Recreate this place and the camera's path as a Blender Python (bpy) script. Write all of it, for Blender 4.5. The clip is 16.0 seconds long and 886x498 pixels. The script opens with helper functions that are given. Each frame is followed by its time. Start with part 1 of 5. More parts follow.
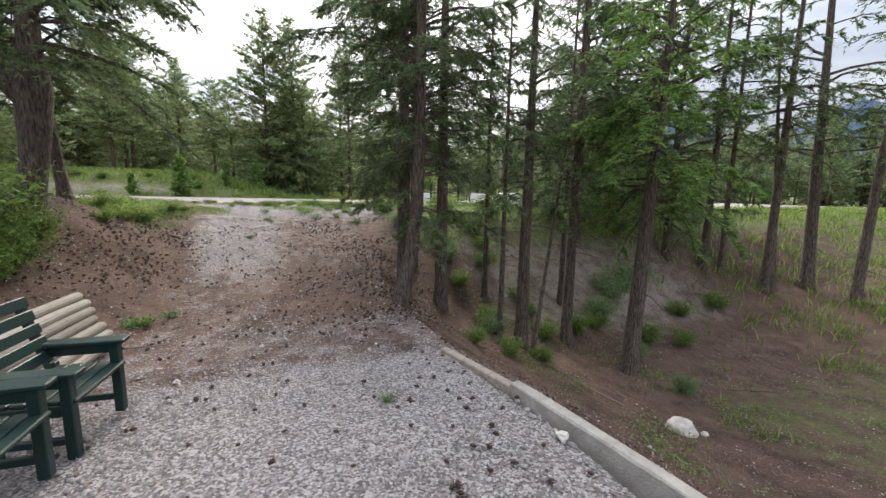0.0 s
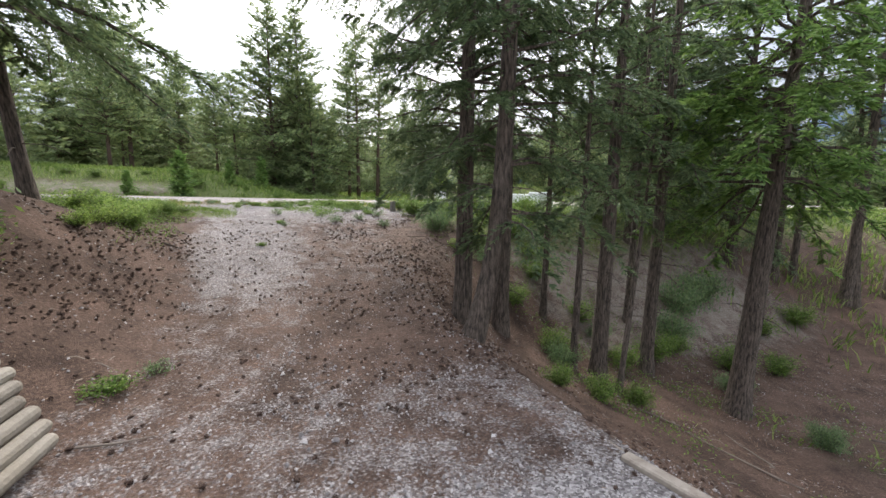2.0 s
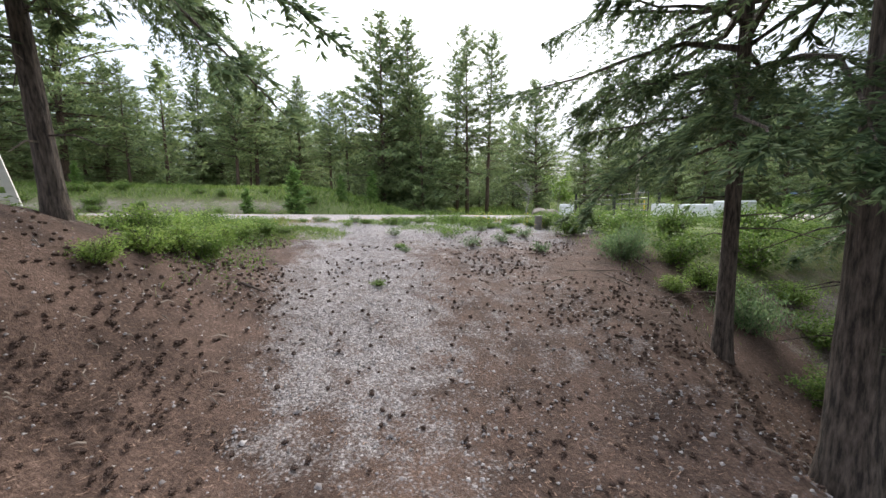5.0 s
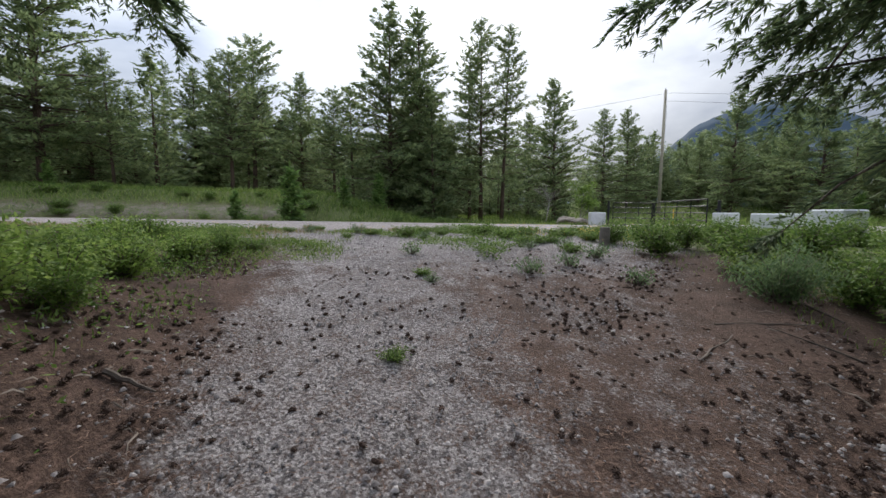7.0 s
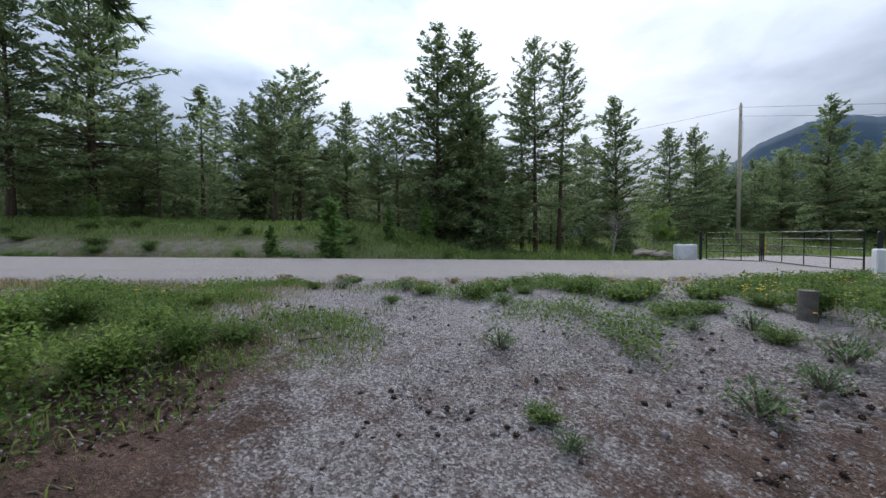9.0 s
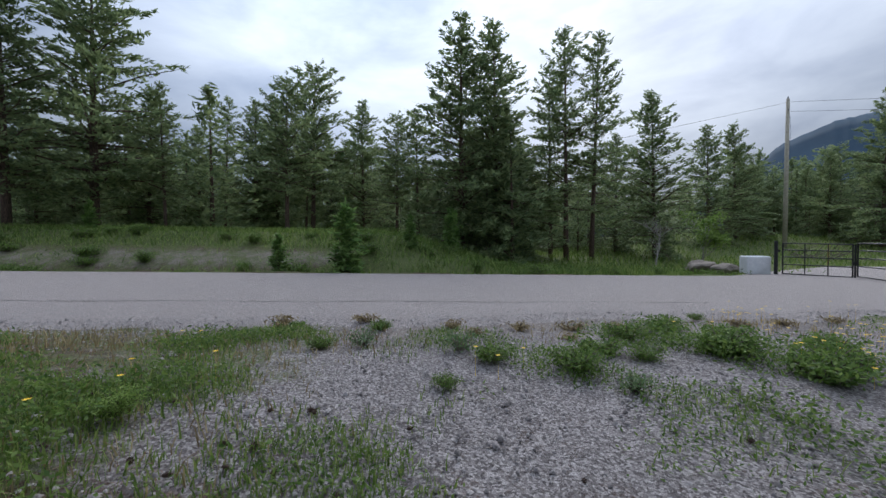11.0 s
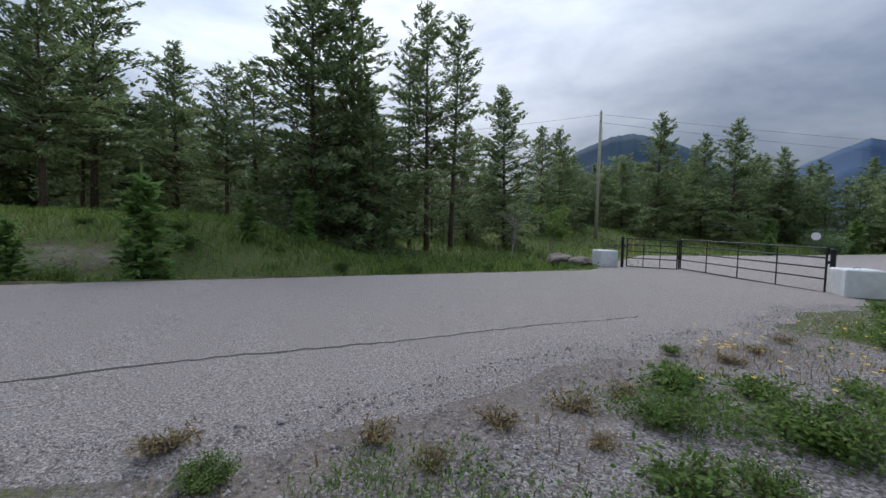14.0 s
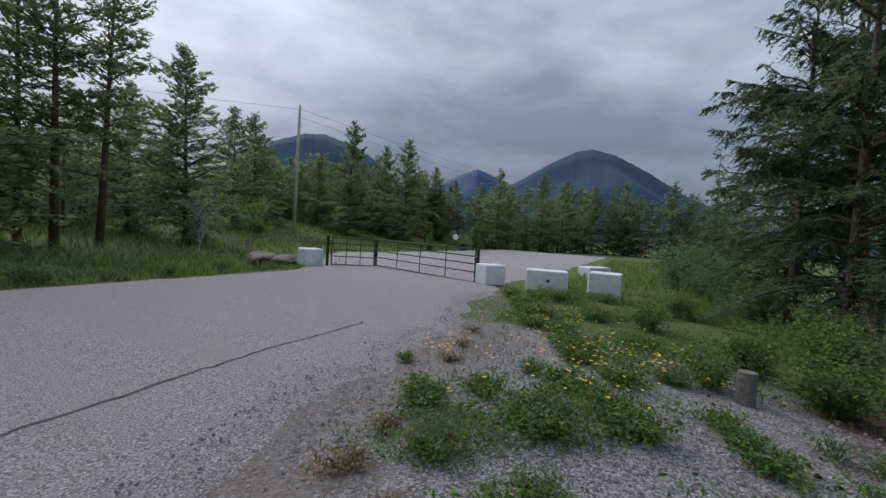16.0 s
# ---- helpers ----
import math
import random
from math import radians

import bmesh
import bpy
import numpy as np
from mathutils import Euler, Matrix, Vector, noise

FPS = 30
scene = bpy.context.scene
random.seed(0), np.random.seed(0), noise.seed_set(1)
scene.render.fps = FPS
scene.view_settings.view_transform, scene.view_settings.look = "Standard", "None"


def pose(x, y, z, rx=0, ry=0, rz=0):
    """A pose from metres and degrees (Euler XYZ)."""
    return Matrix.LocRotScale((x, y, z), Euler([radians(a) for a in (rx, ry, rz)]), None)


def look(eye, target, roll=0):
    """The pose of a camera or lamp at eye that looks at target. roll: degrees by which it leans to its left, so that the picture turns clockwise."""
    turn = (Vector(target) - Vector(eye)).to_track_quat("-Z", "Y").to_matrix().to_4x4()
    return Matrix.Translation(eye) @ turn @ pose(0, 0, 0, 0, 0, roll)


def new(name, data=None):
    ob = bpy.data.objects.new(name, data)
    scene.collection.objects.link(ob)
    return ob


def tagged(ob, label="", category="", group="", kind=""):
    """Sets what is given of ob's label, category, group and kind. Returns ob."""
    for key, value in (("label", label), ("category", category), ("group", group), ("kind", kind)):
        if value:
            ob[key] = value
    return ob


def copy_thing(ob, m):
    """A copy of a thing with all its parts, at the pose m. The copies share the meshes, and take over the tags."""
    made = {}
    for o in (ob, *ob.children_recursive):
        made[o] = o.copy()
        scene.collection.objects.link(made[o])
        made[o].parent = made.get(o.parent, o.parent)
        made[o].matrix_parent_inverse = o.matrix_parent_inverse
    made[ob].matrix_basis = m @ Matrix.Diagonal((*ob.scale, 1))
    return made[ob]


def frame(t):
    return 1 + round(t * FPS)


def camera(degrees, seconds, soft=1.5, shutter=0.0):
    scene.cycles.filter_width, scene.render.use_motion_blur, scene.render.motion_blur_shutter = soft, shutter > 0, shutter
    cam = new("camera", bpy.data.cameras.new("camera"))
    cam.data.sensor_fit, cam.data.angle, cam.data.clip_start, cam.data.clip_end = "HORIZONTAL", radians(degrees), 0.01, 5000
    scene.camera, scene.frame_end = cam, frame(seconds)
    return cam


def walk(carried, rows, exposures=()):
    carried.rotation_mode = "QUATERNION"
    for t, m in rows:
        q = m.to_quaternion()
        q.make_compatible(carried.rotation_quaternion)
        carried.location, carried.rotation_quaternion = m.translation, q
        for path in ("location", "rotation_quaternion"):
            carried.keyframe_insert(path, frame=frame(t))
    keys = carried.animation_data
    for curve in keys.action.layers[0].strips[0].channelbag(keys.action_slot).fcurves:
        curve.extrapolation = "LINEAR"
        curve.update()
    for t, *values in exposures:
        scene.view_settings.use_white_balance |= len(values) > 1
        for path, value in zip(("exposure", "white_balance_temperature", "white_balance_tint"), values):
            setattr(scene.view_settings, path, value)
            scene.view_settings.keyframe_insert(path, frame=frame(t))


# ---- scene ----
cam = camera(96.6, 16.0)
EXPOSURES = [(0, 1.46, 7200, 11), (2.5, 1.64, 7050, 11), (4.2, 1.75, 6850, 11), (6.4, 0.76, 6800, 10), (7.5, 0.6, 6550, 10), (9.0, 0.45, 6150, 10), (11.5, 0.2, 6100, 10), (14.0, 0.17, 6200, 10), (16.0, 0.0, 6250, 10)]
PATH = [
    (0, (0.378, 0.899, 2.239), (0.256, 2.874, 1.948), 1.0),
    (0.5, (0.054, 1.271, 2.2), (-0.036, 3.248, 1.907), 1.0),
    (1, (-0.232, 1.711, 2.169), (-0.314, 3.688, 1.875), 1.0),
    (1.5, (-0.585, 2.214, 2.148), (-0.689, 4.19, 1.855), 1.1),
    (2, (-0.93, 2.758, 2.147), (-1.057, 4.733, 1.859), 1.0),
    (2.5, (-1.188, 3.32, 2.116), (-1.352, 5.295, 1.849), 0.9),
    (3, (-1.51, 3.867, 2.139), (-1.699, 5.842, 1.883), 0.9),
    (3.5, (-1.819, 4.371, 2.086), (-2.307, 6.294, 1.831), 0.1),
    (4, (-2.203, 4.876, 2.051), (-2.779, 6.776, 1.813), 0.1),
    (4.2, (-2.344, 5.117, 2.062), (-2.932, 7.014, 1.828), -0.1),
    (6.3, (-3.814, 7.615, 1.983), (-4.439, 9.505, 1.797), 0.3),
    (6.5, (-3.965, 7.87, 2.005), (-4.593, 9.759, 1.821), 0.4),
    (7, (-4.24, 8.519, 2.018), (-4.871, 10.408, 1.838), 0.4),
    (7.5, (-4.605, 9.124, 2.078), (-5.248, 11.009, 1.9), 0.3),
    (8, (-4.952, 9.692, 2.176), (-5.606, 11.573, 1.988), 0.3),
    (8.5, (-5.266, 10.248, 2.291), (-6.069, 12.069, 2.098), -0.1),
    (9, (-5.683, 10.808, 2.378), (-6.518, 12.625, 2.329), -0.0),
    (9.2, (-5.816, 11.02, 2.375), (-6.661, 12.832, 2.377), -0.1),
    (11.3, (-7.352, 12.762, 2.751), (-8.266, 14.541, 2.699), 0.1),
    (11.5, (-7.462, 12.919, 2.76), (-8.386, 14.692, 2.699), 0.1),
    (12, (-7.704, 13.295, 2.812), (-8.652, 15.055, 2.738), 0.1),
    (12.5, (-8.059, 13.649, 2.83), (-9.034, 15.394, 2.744), 0.0),
    (13, (-8.303, 14.055, 2.856), (-9.189, 15.845, 2.752), 0.1),
    (13.5, (-8.529, 14.432, 2.91), (-9.084, 16.351, 2.806), 0.7),
    (14, (-8.784, 14.78, 2.961), (-8.938, 16.771, 2.854), 1.1),
    (14.5, (-8.82, 15.124, 2.981), (-8.592, 17.108, 2.867), 1.7),
    (15, (-8.807, 15.383, 3.034), (-8.241, 17.298, 2.923), 2.3),
    (15.5, (-8.898, 15.59, 3.054), (-7.97, 17.359, 2.951), 2.9),
    (16, (-9.05, 15.632, 3.079), (-7.816, 17.205, 3.004), 3.5),
]
walk(cam, [(t, look(eye, target, roll)) for t, eye, target, roll in PATH], EXPOSURES)

# ---- light ----
world = bpy.data.worlds.new("overcast_sky")
scene.world = world
world.use_nodes = True
wn, wl = world.node_tree.nodes, world.node_tree.links
sky = wn.new("ShaderNodeTexSky")
sky.sky_type, sky.sun_disc = "NISHITA", False
SUN_AZ, SUN_EL = radians(-8), radians(38)
sky.sun_elevation, sky.sun_rotation = SUN_EL, SUN_AZ
sky.air_density, sky.dust_density = 1.0, 2.5
coord = wn.new("ShaderNodeTexCoord")
stretch = wn.new("ShaderNodeMapping")
stretch.inputs["Scale"].default_value = (1.0, 1.0, 2.6)
wl.new(coord.outputs["Generated"], stretch.inputs["Vector"])
puff = wn.new("ShaderNodeTexNoise")
puff.inputs["Scale"].default_value, puff.inputs["Detail"].default_value, puff.inputs["Roughness"].default_value = 2.6, 7.0, 0.52
puff.inputs["Distortion"].default_value = 0.25
wl.new(stretch.outputs["Vector"], puff.inputs["Vector"])
cloud = wn.new("ShaderNodeValToRGB")
cloud.color_ramp.elements[0].position, cloud.color_ramp.elements[0].color = 0.36, (2.7, 3.2, 4.2, 1)
cloud.color_ramp.elements[1].position, cloud.color_ramp.elements[1].color = 0.68, (5.9, 6.4, 7.2, 1)
wl.new(puff.outputs["Fac"], cloud.inputs["Fac"])
# thinner cloud beside the sun
sunward = wn.new("ShaderNodeVectorMath")
sunward.operation = "DOT_PRODUCT"
GAP_AZ, GAP_EL = radians(-25), radians(28)
sunward.inputs[1].default_value = (math.sin(GAP_AZ) * math.cos(GAP_EL), math.cos(GAP_AZ) * math.cos(GAP_EL), math.sin(GAP_EL))
wl.new(coord.outputs["Generated"], sunward.inputs[0])
veil = wn.new("ShaderNodeMapRange")
veil.inputs["From Min"].default_value, veil.inputs["From Max"].default_value = 0.66, 1.0
veil.inputs["To Min"].default_value, veil.inputs["To Max"].default_value = 0.72, 1.24
wl.new(sunward.outputs["Value"], veil.inputs["Value"])
thin = wn.new("ShaderNodeVectorMath")
thin.operation = "SCALE"
wl.new(cloud.outputs["Color"], thin.inputs[0])
wl.new(veil.outputs["Result"], thin.inputs["Scale"])
height = wn.new("ShaderNodeSeparateXYZ")
wl.new(coord.outputs["Generated"], height.inputs[0])
zenith = wn.new("ShaderNodeMapRange")
zenith.inputs["From Min"].default_value, zenith.inputs["From Max"].default_value = 0.0, 0.9
zenith.inputs["To Min"].default_value, zenith.inputs["To Max"].default_value = 0.50, 3.3
wl.new(height.outputs["Z"], zenith.inputs["Value"])
dome = wn.new("ShaderNodeVectorMath")
dome.operation = "SCALE"
wl.new(thin.outputs["Vector"], dome.inputs[0])
wl.new(zenith.outputs["Result"], dome.inputs["Scale"])
cover = wn.new("ShaderNodeMix")
cover.data_type = "RGBA"
cover.inputs["Factor"].default_value = 0.86
wl.new(sky.outputs["Color"], cover.inputs["A"])
wl.new(dome.outputs["Vector"], cover.inputs["B"])
wl.new(cover.outputs["Result"], wn["Background"].inputs["Color"])
wn["Background"].inputs["Strength"].default_value = 0.082

sun = new("sun", bpy.data.lights.new("sun", "SUN"))
sun.data.energy, sun.data.angle, sun.data.color = 1.9, radians(32), (1.0, 0.96, 0.9)
sun.matrix_world = look((math.sin(SUN_AZ) * 40, math.cos(SUN_AZ) * 40, 40 * math.tan(SUN_EL)), (0, 0, 0))

# ---- the lie of the land: u runs along the road, v across it ----
OX, OY, TH = -7.5, 17.2, radians(25)
CU, SU = math.cos(TH), math.sin(TH)


def to_uv(x, y):
    dx, dy = x - OX, y - OY
    return dx * CU + dy * SU, -dx * SU + dy * CU


def to_xy(u, v):
    return OX + u * CU - v * SU, OY + u * SU + v * CU


def sst(a, b, x):
    t = np.clip((x - a) / (b - a), 0, 1)
    return t * t * (3 - 2 * t)


PV = np.array([-40, -20, -16, -13, -12, -11, -9, -7, -5.8, -4.5, -3, -1.5, 0, 1.2, 2.5])
PZ = np.array([.45, .55, .55, .33, .27, .29, .42, .76, .91, 1.10, 1.35, 1.47, 1.54, 1.545, 1.56])


def far_edge(u):
    return 9.7 + .10 * np.clip(u, -30, 12)


def near_edge(u):
    return 1.25 + .16 * np.clip(u, -6, 9) + .13 * np.sin(u * 1.15 + .6) + .07 * np.sin(u * 2.9) + .04 * np.sin(u * 6.3)


def ground_z(x, y):
    u, v = to_uv(x, y)
    base = (np.interp(v, PV, PZ) + np.interp(v + .5, PV, PZ) + np.interp(v - .5, PV, PZ)) / 3
    base = base - .012 * np.clip(u, -40, 30) * sst(-5, 0, v)
    bank = sst(-1.5, -4.8, u) * 1.5 * (1 - .85 * sst(-8.5, -3.5, v)) * (1 - .75 * sst(-11, -14, v)) * (1 - sst(-2.5, .5, v))
    bank = bank + sst(-4, -12, u) * .5 * (1 - sst(-5, 1, v))
    brink = 2.0 + np.maximum(0, v + 10) * .35
    hollow = 2.7 * (1 - np.exp(-np.maximum(0, u - brink) / 3.0)) * (1 - sst(-10.0, -3.6, v)) * (1 - .55 * sst(13, 26, u))
    fe = far_edge(u)
    beyond = 1.5 * sst(.3, 6, v - fe) * (1 - sst(-6, 1.5, u)) - .35 * sst(.3, 4, v - fe) * sst(-2, 4, u) * (1 - sst(18, 30, v))
    beyond = beyond + 2.3 * sst(14, 36, v - fe) * sst(8, 26, u) - .35 * np.exp(-((v - fe - 1.0) / .8) ** 2)
    mound = .28 * np.exp(-((x + 7.3) ** 2 + (y - 7.3) ** 2) / 1.6)
    return base + bank - hollow + mound + beyond * sst(fe, fe + 1, v)


def gz(x, y):
    return float(ground_z(np.float64(x), np.float64(y)))


# ---- materials ----
def material(name, colours, scale=8.0, rough=0.8, metal=0.0, bump=0.3, fine=6.0, per="", spots=None, spread=(0.3, 0.7)):
    """colours: two or three, mixed by noise at two scales; per: 'island' or 'object' adds a shift from piece to piece."""
    m = bpy.data.materials.new(name)
    m.use_nodes = True
    n, l = m.node_tree.nodes, m.node_tree.links
    bsdf = n["Principled BSDF"]
    bsdf.inputs["Roughness"].default_value, bsdf.inputs["Metallic"].default_value = rough, metal
    tc = n.new("ShaderNodeTexCoord")
    a = n.new("ShaderNodeTexNoise")
    a.inputs["Scale"].default_value, a.inputs["Detail"].default_value, a.inputs["Roughness"].default_value = scale, 8.0, 0.65
    l.new(tc.outputs["Object"], a.inputs["Vector"])
    ramp = n.new("ShaderNodeValToRGB")
    e = ramp.color_ramp.elements
    e[0].position, e[1].position = spread
    e[0].color, e[1].color = (*colours[0], 1), (*colours[-1], 1)
    if len(colours) == 3:
        mid = e.new(sum(spread) / 2)
        mid.color = (*colours[1], 1)
    fac = a.outputs["Fac"]
    if per:
        src = n.new("ShaderNodeNewGeometry") if per == "island" else n.new("ShaderNodeObjectInfo")
        mix = n.new("ShaderNodeMath")
        mix.operation = "MULTIPLY_ADD"
        mix.inputs[1].default_value = 0.55
        l.new(src.outputs["Random Per Island" if per == "island" else "Random"], mix.inputs[0])
        half = n.new("ShaderNodeMath")
        half.operation = "MULTIPLY"
        half.inputs[1].default_value = 0.5
        l.new(fac, half.inputs[0])
        l.new(half.outputs[0], mix.inputs[2])
        fac = mix.outputs[0]
    l.new(fac, ramp.inputs["Fac"])
    out = ramp.outputs["Color"]
    if spots:
        s = n.new("ShaderNodeTexNoise")
        s.inputs["Scale"].default_value, s.inputs["Detail"].default_value = scale * 0.18, 5.0
        l.new(tc.outputs["Object"], s.inputs["Vector"])
        sr = n.new("ShaderNodeMapRange")
        sr.inputs["From Min"].default_value, sr.inputs["From Max"].default_value = 0.52, 0.66
        sr.inputs["To Max"].default_value = 0.7
        l.new(s.outputs["Fac"], sr.inputs["Value"])
        mx = n.new("ShaderNodeMix")
        mx.data_type = "RGBA"
        l.new(sr.outputs["Result"], mx.inputs["Factor"])
        l.new(out, mx.inputs["A"])
        mx.inputs["B"].default_value = (*spots, 1)
        out = mx.outputs["Result"]
    l.new(out, bsdf.inputs["Base Color"])
    if bump:
        b = n.new("ShaderNodeTexNoise")
        b.inputs["Scale"].default_value, b.inputs["Detail"].default_value = scale * fine, 6.0
        l.new(tc.outputs["Object"], b.inputs["Vector"])
        bp = n.new("ShaderNodeBump")
        bp.inputs["Strength"].default_value, bp.inputs["Distance"].default_value = bump, 0.02
        l.new(b.outputs["Fac"], bp.inputs["Height"])
        l.new(bp.outputs["Normal"], bsdf.inputs["Normal"])
    return m


def bark_material(name, dark, light, sy=1.0):
    m = material(name, [dark, light], 1.0, 0.95, 0, 0, spread=(0.38, 0.66))
    n, l = m.node_tree.nodes, m.node_tree.links
    mp = n.new("ShaderNodeMapping")
    mp.inputs["Scale"].default_value = (34, 34, 6.0 * sy)
    tc = next(k for k in n if k.type == "TEX_COORD")
    noise_a = next(k for k in n if k.type == "TEX_NOISE")
    l.new(tc.outputs["Object"], mp.inputs["Vector"])
    l.new(mp.outputs["Vector"], noise_a.inputs["Vector"])
    bp = n.new("ShaderNodeBump")
    bp.inputs["Strength"].default_value, bp.inputs["Distance"].default_value = 1.0, 0.035
    l.new(noise_a.outputs["Fac"], bp.inputs["Height"])
    l.new(bp.outputs["Normal"], n["Principled BSDF"].inputs["Normal"])
    return m


def leafy(name, colours, scale=3.0, rough=0.6):
    m = material(name, colours, scale, rough, 0, 0, per="island")
    n, l = m.node_tree.nodes, m.node_tree.links
    b = n["Principled BSDF"]
    b.inputs["Specular IOR Level"].default_value = 0.25
    tr = n.new("ShaderNodeBsdfTranslucent")
    l.new(b.inputs["Base Color"].links[0].from_socket, tr.inputs["Color"])
    mx = n.new("ShaderNodeMixShader")
    mx.inputs["Fac"].default_value = 0.48
    l.new(b.outputs[0], mx.inputs[1])
    l.new(tr.outputs[0], mx.inputs[2])
    l.new(mx.outputs[0], n["Material Output"].inputs["Surface"])
    return m


BARK = bark_material("fir_bark", (0.028, 0.021, 0.017), (0.175, 0.135, 0.110))
BARK_PINE = bark_material("pine_bark", (0.045, 0.032, 0.026), (0.20, 0.13, 0.10))
BARK_PALE = bark_material("pale_bark", (0.20, 0.18, 0.16), (0.42, 0.39, 0.36))
NEEDLE = leafy("fir_needles", [(0.068, 0.108, 0.056), (0.116, 0.170, 0.084), (0.176, 0.232, 0.108)])
NEEDLE_NEW = leafy("young_fir_needles", [(0.085, 0.160, 0.045), (0.150, 0.255, 0.070), (0.225, 0.345, 0.100)])
NEEDLE_PINE = leafy("pine_needles", [(0.132, 0.186, 0.090), (0.212, 0.276, 0.130), (0.295, 0.355, 0.165)], 1.2)
LEAF = leafy("shrub_leaves", [(0.062, 0.118, 0.025), (0.112, 0.192, 0.040), (0.185, 0.265, 0.068)], 4.0)
LEAF_PALE = leafy("pale_shrub_leaves", [(0.09, 0.15, 0.07), (0.14, 0.22, 0.10), (0.20, 0.28, 0.13)], 4.0)
LEAF_ASPEN = leafy("aspen_leaves", [(0.12, 0.20, 0.04), (0.20, 0.30, 0.07), (0.28, 0.38, 0.10)], 4.0)
GRASS = leafy("grass_blades", [(0.085, 0.145, 0.030), (0.145, 0.23, 0.048), (0.25, 0.31, 0.095)], 0.9)
GRASS_DRY = leafy("dry_grass", [(0.16, 0.12, 0.06), (0.26, 0.20, 0.10), (0.36, 0.30, 0.17)], 2.0)
PETAL = material("dandelion_yellow", [(0.75, 0.45, 0.01), (0.85, 0.60, 0.03)], 40, 0.7, 0, 0)
PAINT = material("green_paint", [(0.003, 0.017, 0.015), (0.006, 0.028, 0.024)], 14, 0.42, 0, 0.15, 5, spots=(0.009, 0.033, 0.028))
LOG_WOOD = material("weathered_log", [(0.15, 0.13, 0.108), (0.27, 0.243, 0.205)], 9, 0.85, 0, 0.4, 5, per="object", spots=(0.22, 0.19, 0.15))
KERB = material("old_concrete", [(0.22, 0.20, 0.18), (0.36, 0.34, 0.31)], 7, 0.92, 0, 0.5, 8, spots=(0.16, 0.14, 0.12))
TIMBER = material("grey_timber", [(0.20, 0.16, 0.13), (0.36, 0.31, 0.26)], 12, 0.9, 0, 0.5, 4)
BLOCK = material("white_painted_concrete", [(0.60, 0.62, 0.64), (0.76, 0.77, 0.78)], 6, 0.8, 0, 0.35, 9, spots=(0.50, 0.51, 0.50))
STEEL = material("dark_gate_steel", [(0.010, 0.011, 0.012), (0.026, 0.026, 0.028)], 20, 0.45, 0.3, 0.1)
ROCK = material("pale_rock", [(0.38, 0.35, 0.32), (0.60, 0.57, 0.53)], 9, 0.9, 0, 0.6, 6, spots=(0.30, 0.26, 0.23))
ROCK_DARK = material("grey_rock", [(0.15, 0.125, 0.105), (0.30, 0.255, 0.215)], 4, 0.9, 0, 0.6, 6)
STONES = material("gravel_stones", [(0.115, 0.103, 0.103), (0.225, 0.203, 0.202), (0.42, 0.39, 0.38)], 30, 0.85, 0, 0.3, 4, per="island", spread=(0.2, 0.85))
CONE = material("pine_cone_scales", [(0.044, 0.024, 0.017), (0.125, 0.072, 0.052)], 60, 0.85, 0, 0.6, 3, per="object")
LITTER = material("fallen_needles", [(0.075, 0.040, 0.030), (0.155, 0.088, 0.062), (0.29, 0.195, 0.14)], 8, 0.9, 0, 0, per="island", spread=(0.15, 0.85))
STICK = material("dead_twigs", [(0.08, 0.062, 0.05), (0.19, 0.155, 0.13)], 12, 0.9, 0, 0.3, per="object")
LOG_GREY = material("dark_grey_log", [(0.09, 0.08, 0.07), (0.20, 0.18, 0.16)], 12, 0.9, 0, 0.5, 4)
POLE_WOOD = material("grey_pole_wood", [(0.30, 0.27, 0.21), (0.47, 0.43, 0.34)], 5, 0.9, 0, 0.3)
WIRE = material("wire_grey", [(0.10, 0.10, 0.11), (0.16, 0.16, 0.17)], 5, 0.6, 0.4, 0)
WHITE = material("white_wood", [(0.62, 0.58, 0.56), (0.78, 0.75, 0.73)], 8, 0.75, 0, 0.2)
SIGN_WHITE = material("sign_white", [(0.70, 0.71, 0.72), (0.80, 0.80, 0.81)], 8, 0.5, 0, 0)
YELLOW = material("marker_yellow", [(0.55, 0.36, 0.03), (0.70, 0.48, 0.05)], 8, 0.6, 0, 0)
# forest slopes with the blue of distance haze mixed into the base colours
RIDGE = material("haze_blue_forest_mountain", [(0.014, 0.040, 0.072), (0.026, 0.060, 0.098)], 0.02, 1.0, 0, 0, spots=(0.040, 0.074, 0.108))
RIDGE_FAR = material("haze_blue_distant_mountain", [(0.035, 0.07, 0.14), (0.05, 0.09, 0.165)], 0.006, 1.0, 0, 0)
ROAD = material("worn_road_chipseal", [(0.112, 0.095, 0.090), (0.285, 0.248, 0.236), (0.54, 0.485, 0.466)], 62, 0.92, 0, 1.0, 1.5, spots=(0.27, 0.255, 0.247), spread=(0.38, 0.64))
TAR = material("tar_crack", [(0.03, 0.029, 0.029), (0.07, 0.066, 0.064)], 20, 0.8, 0, 0.3)


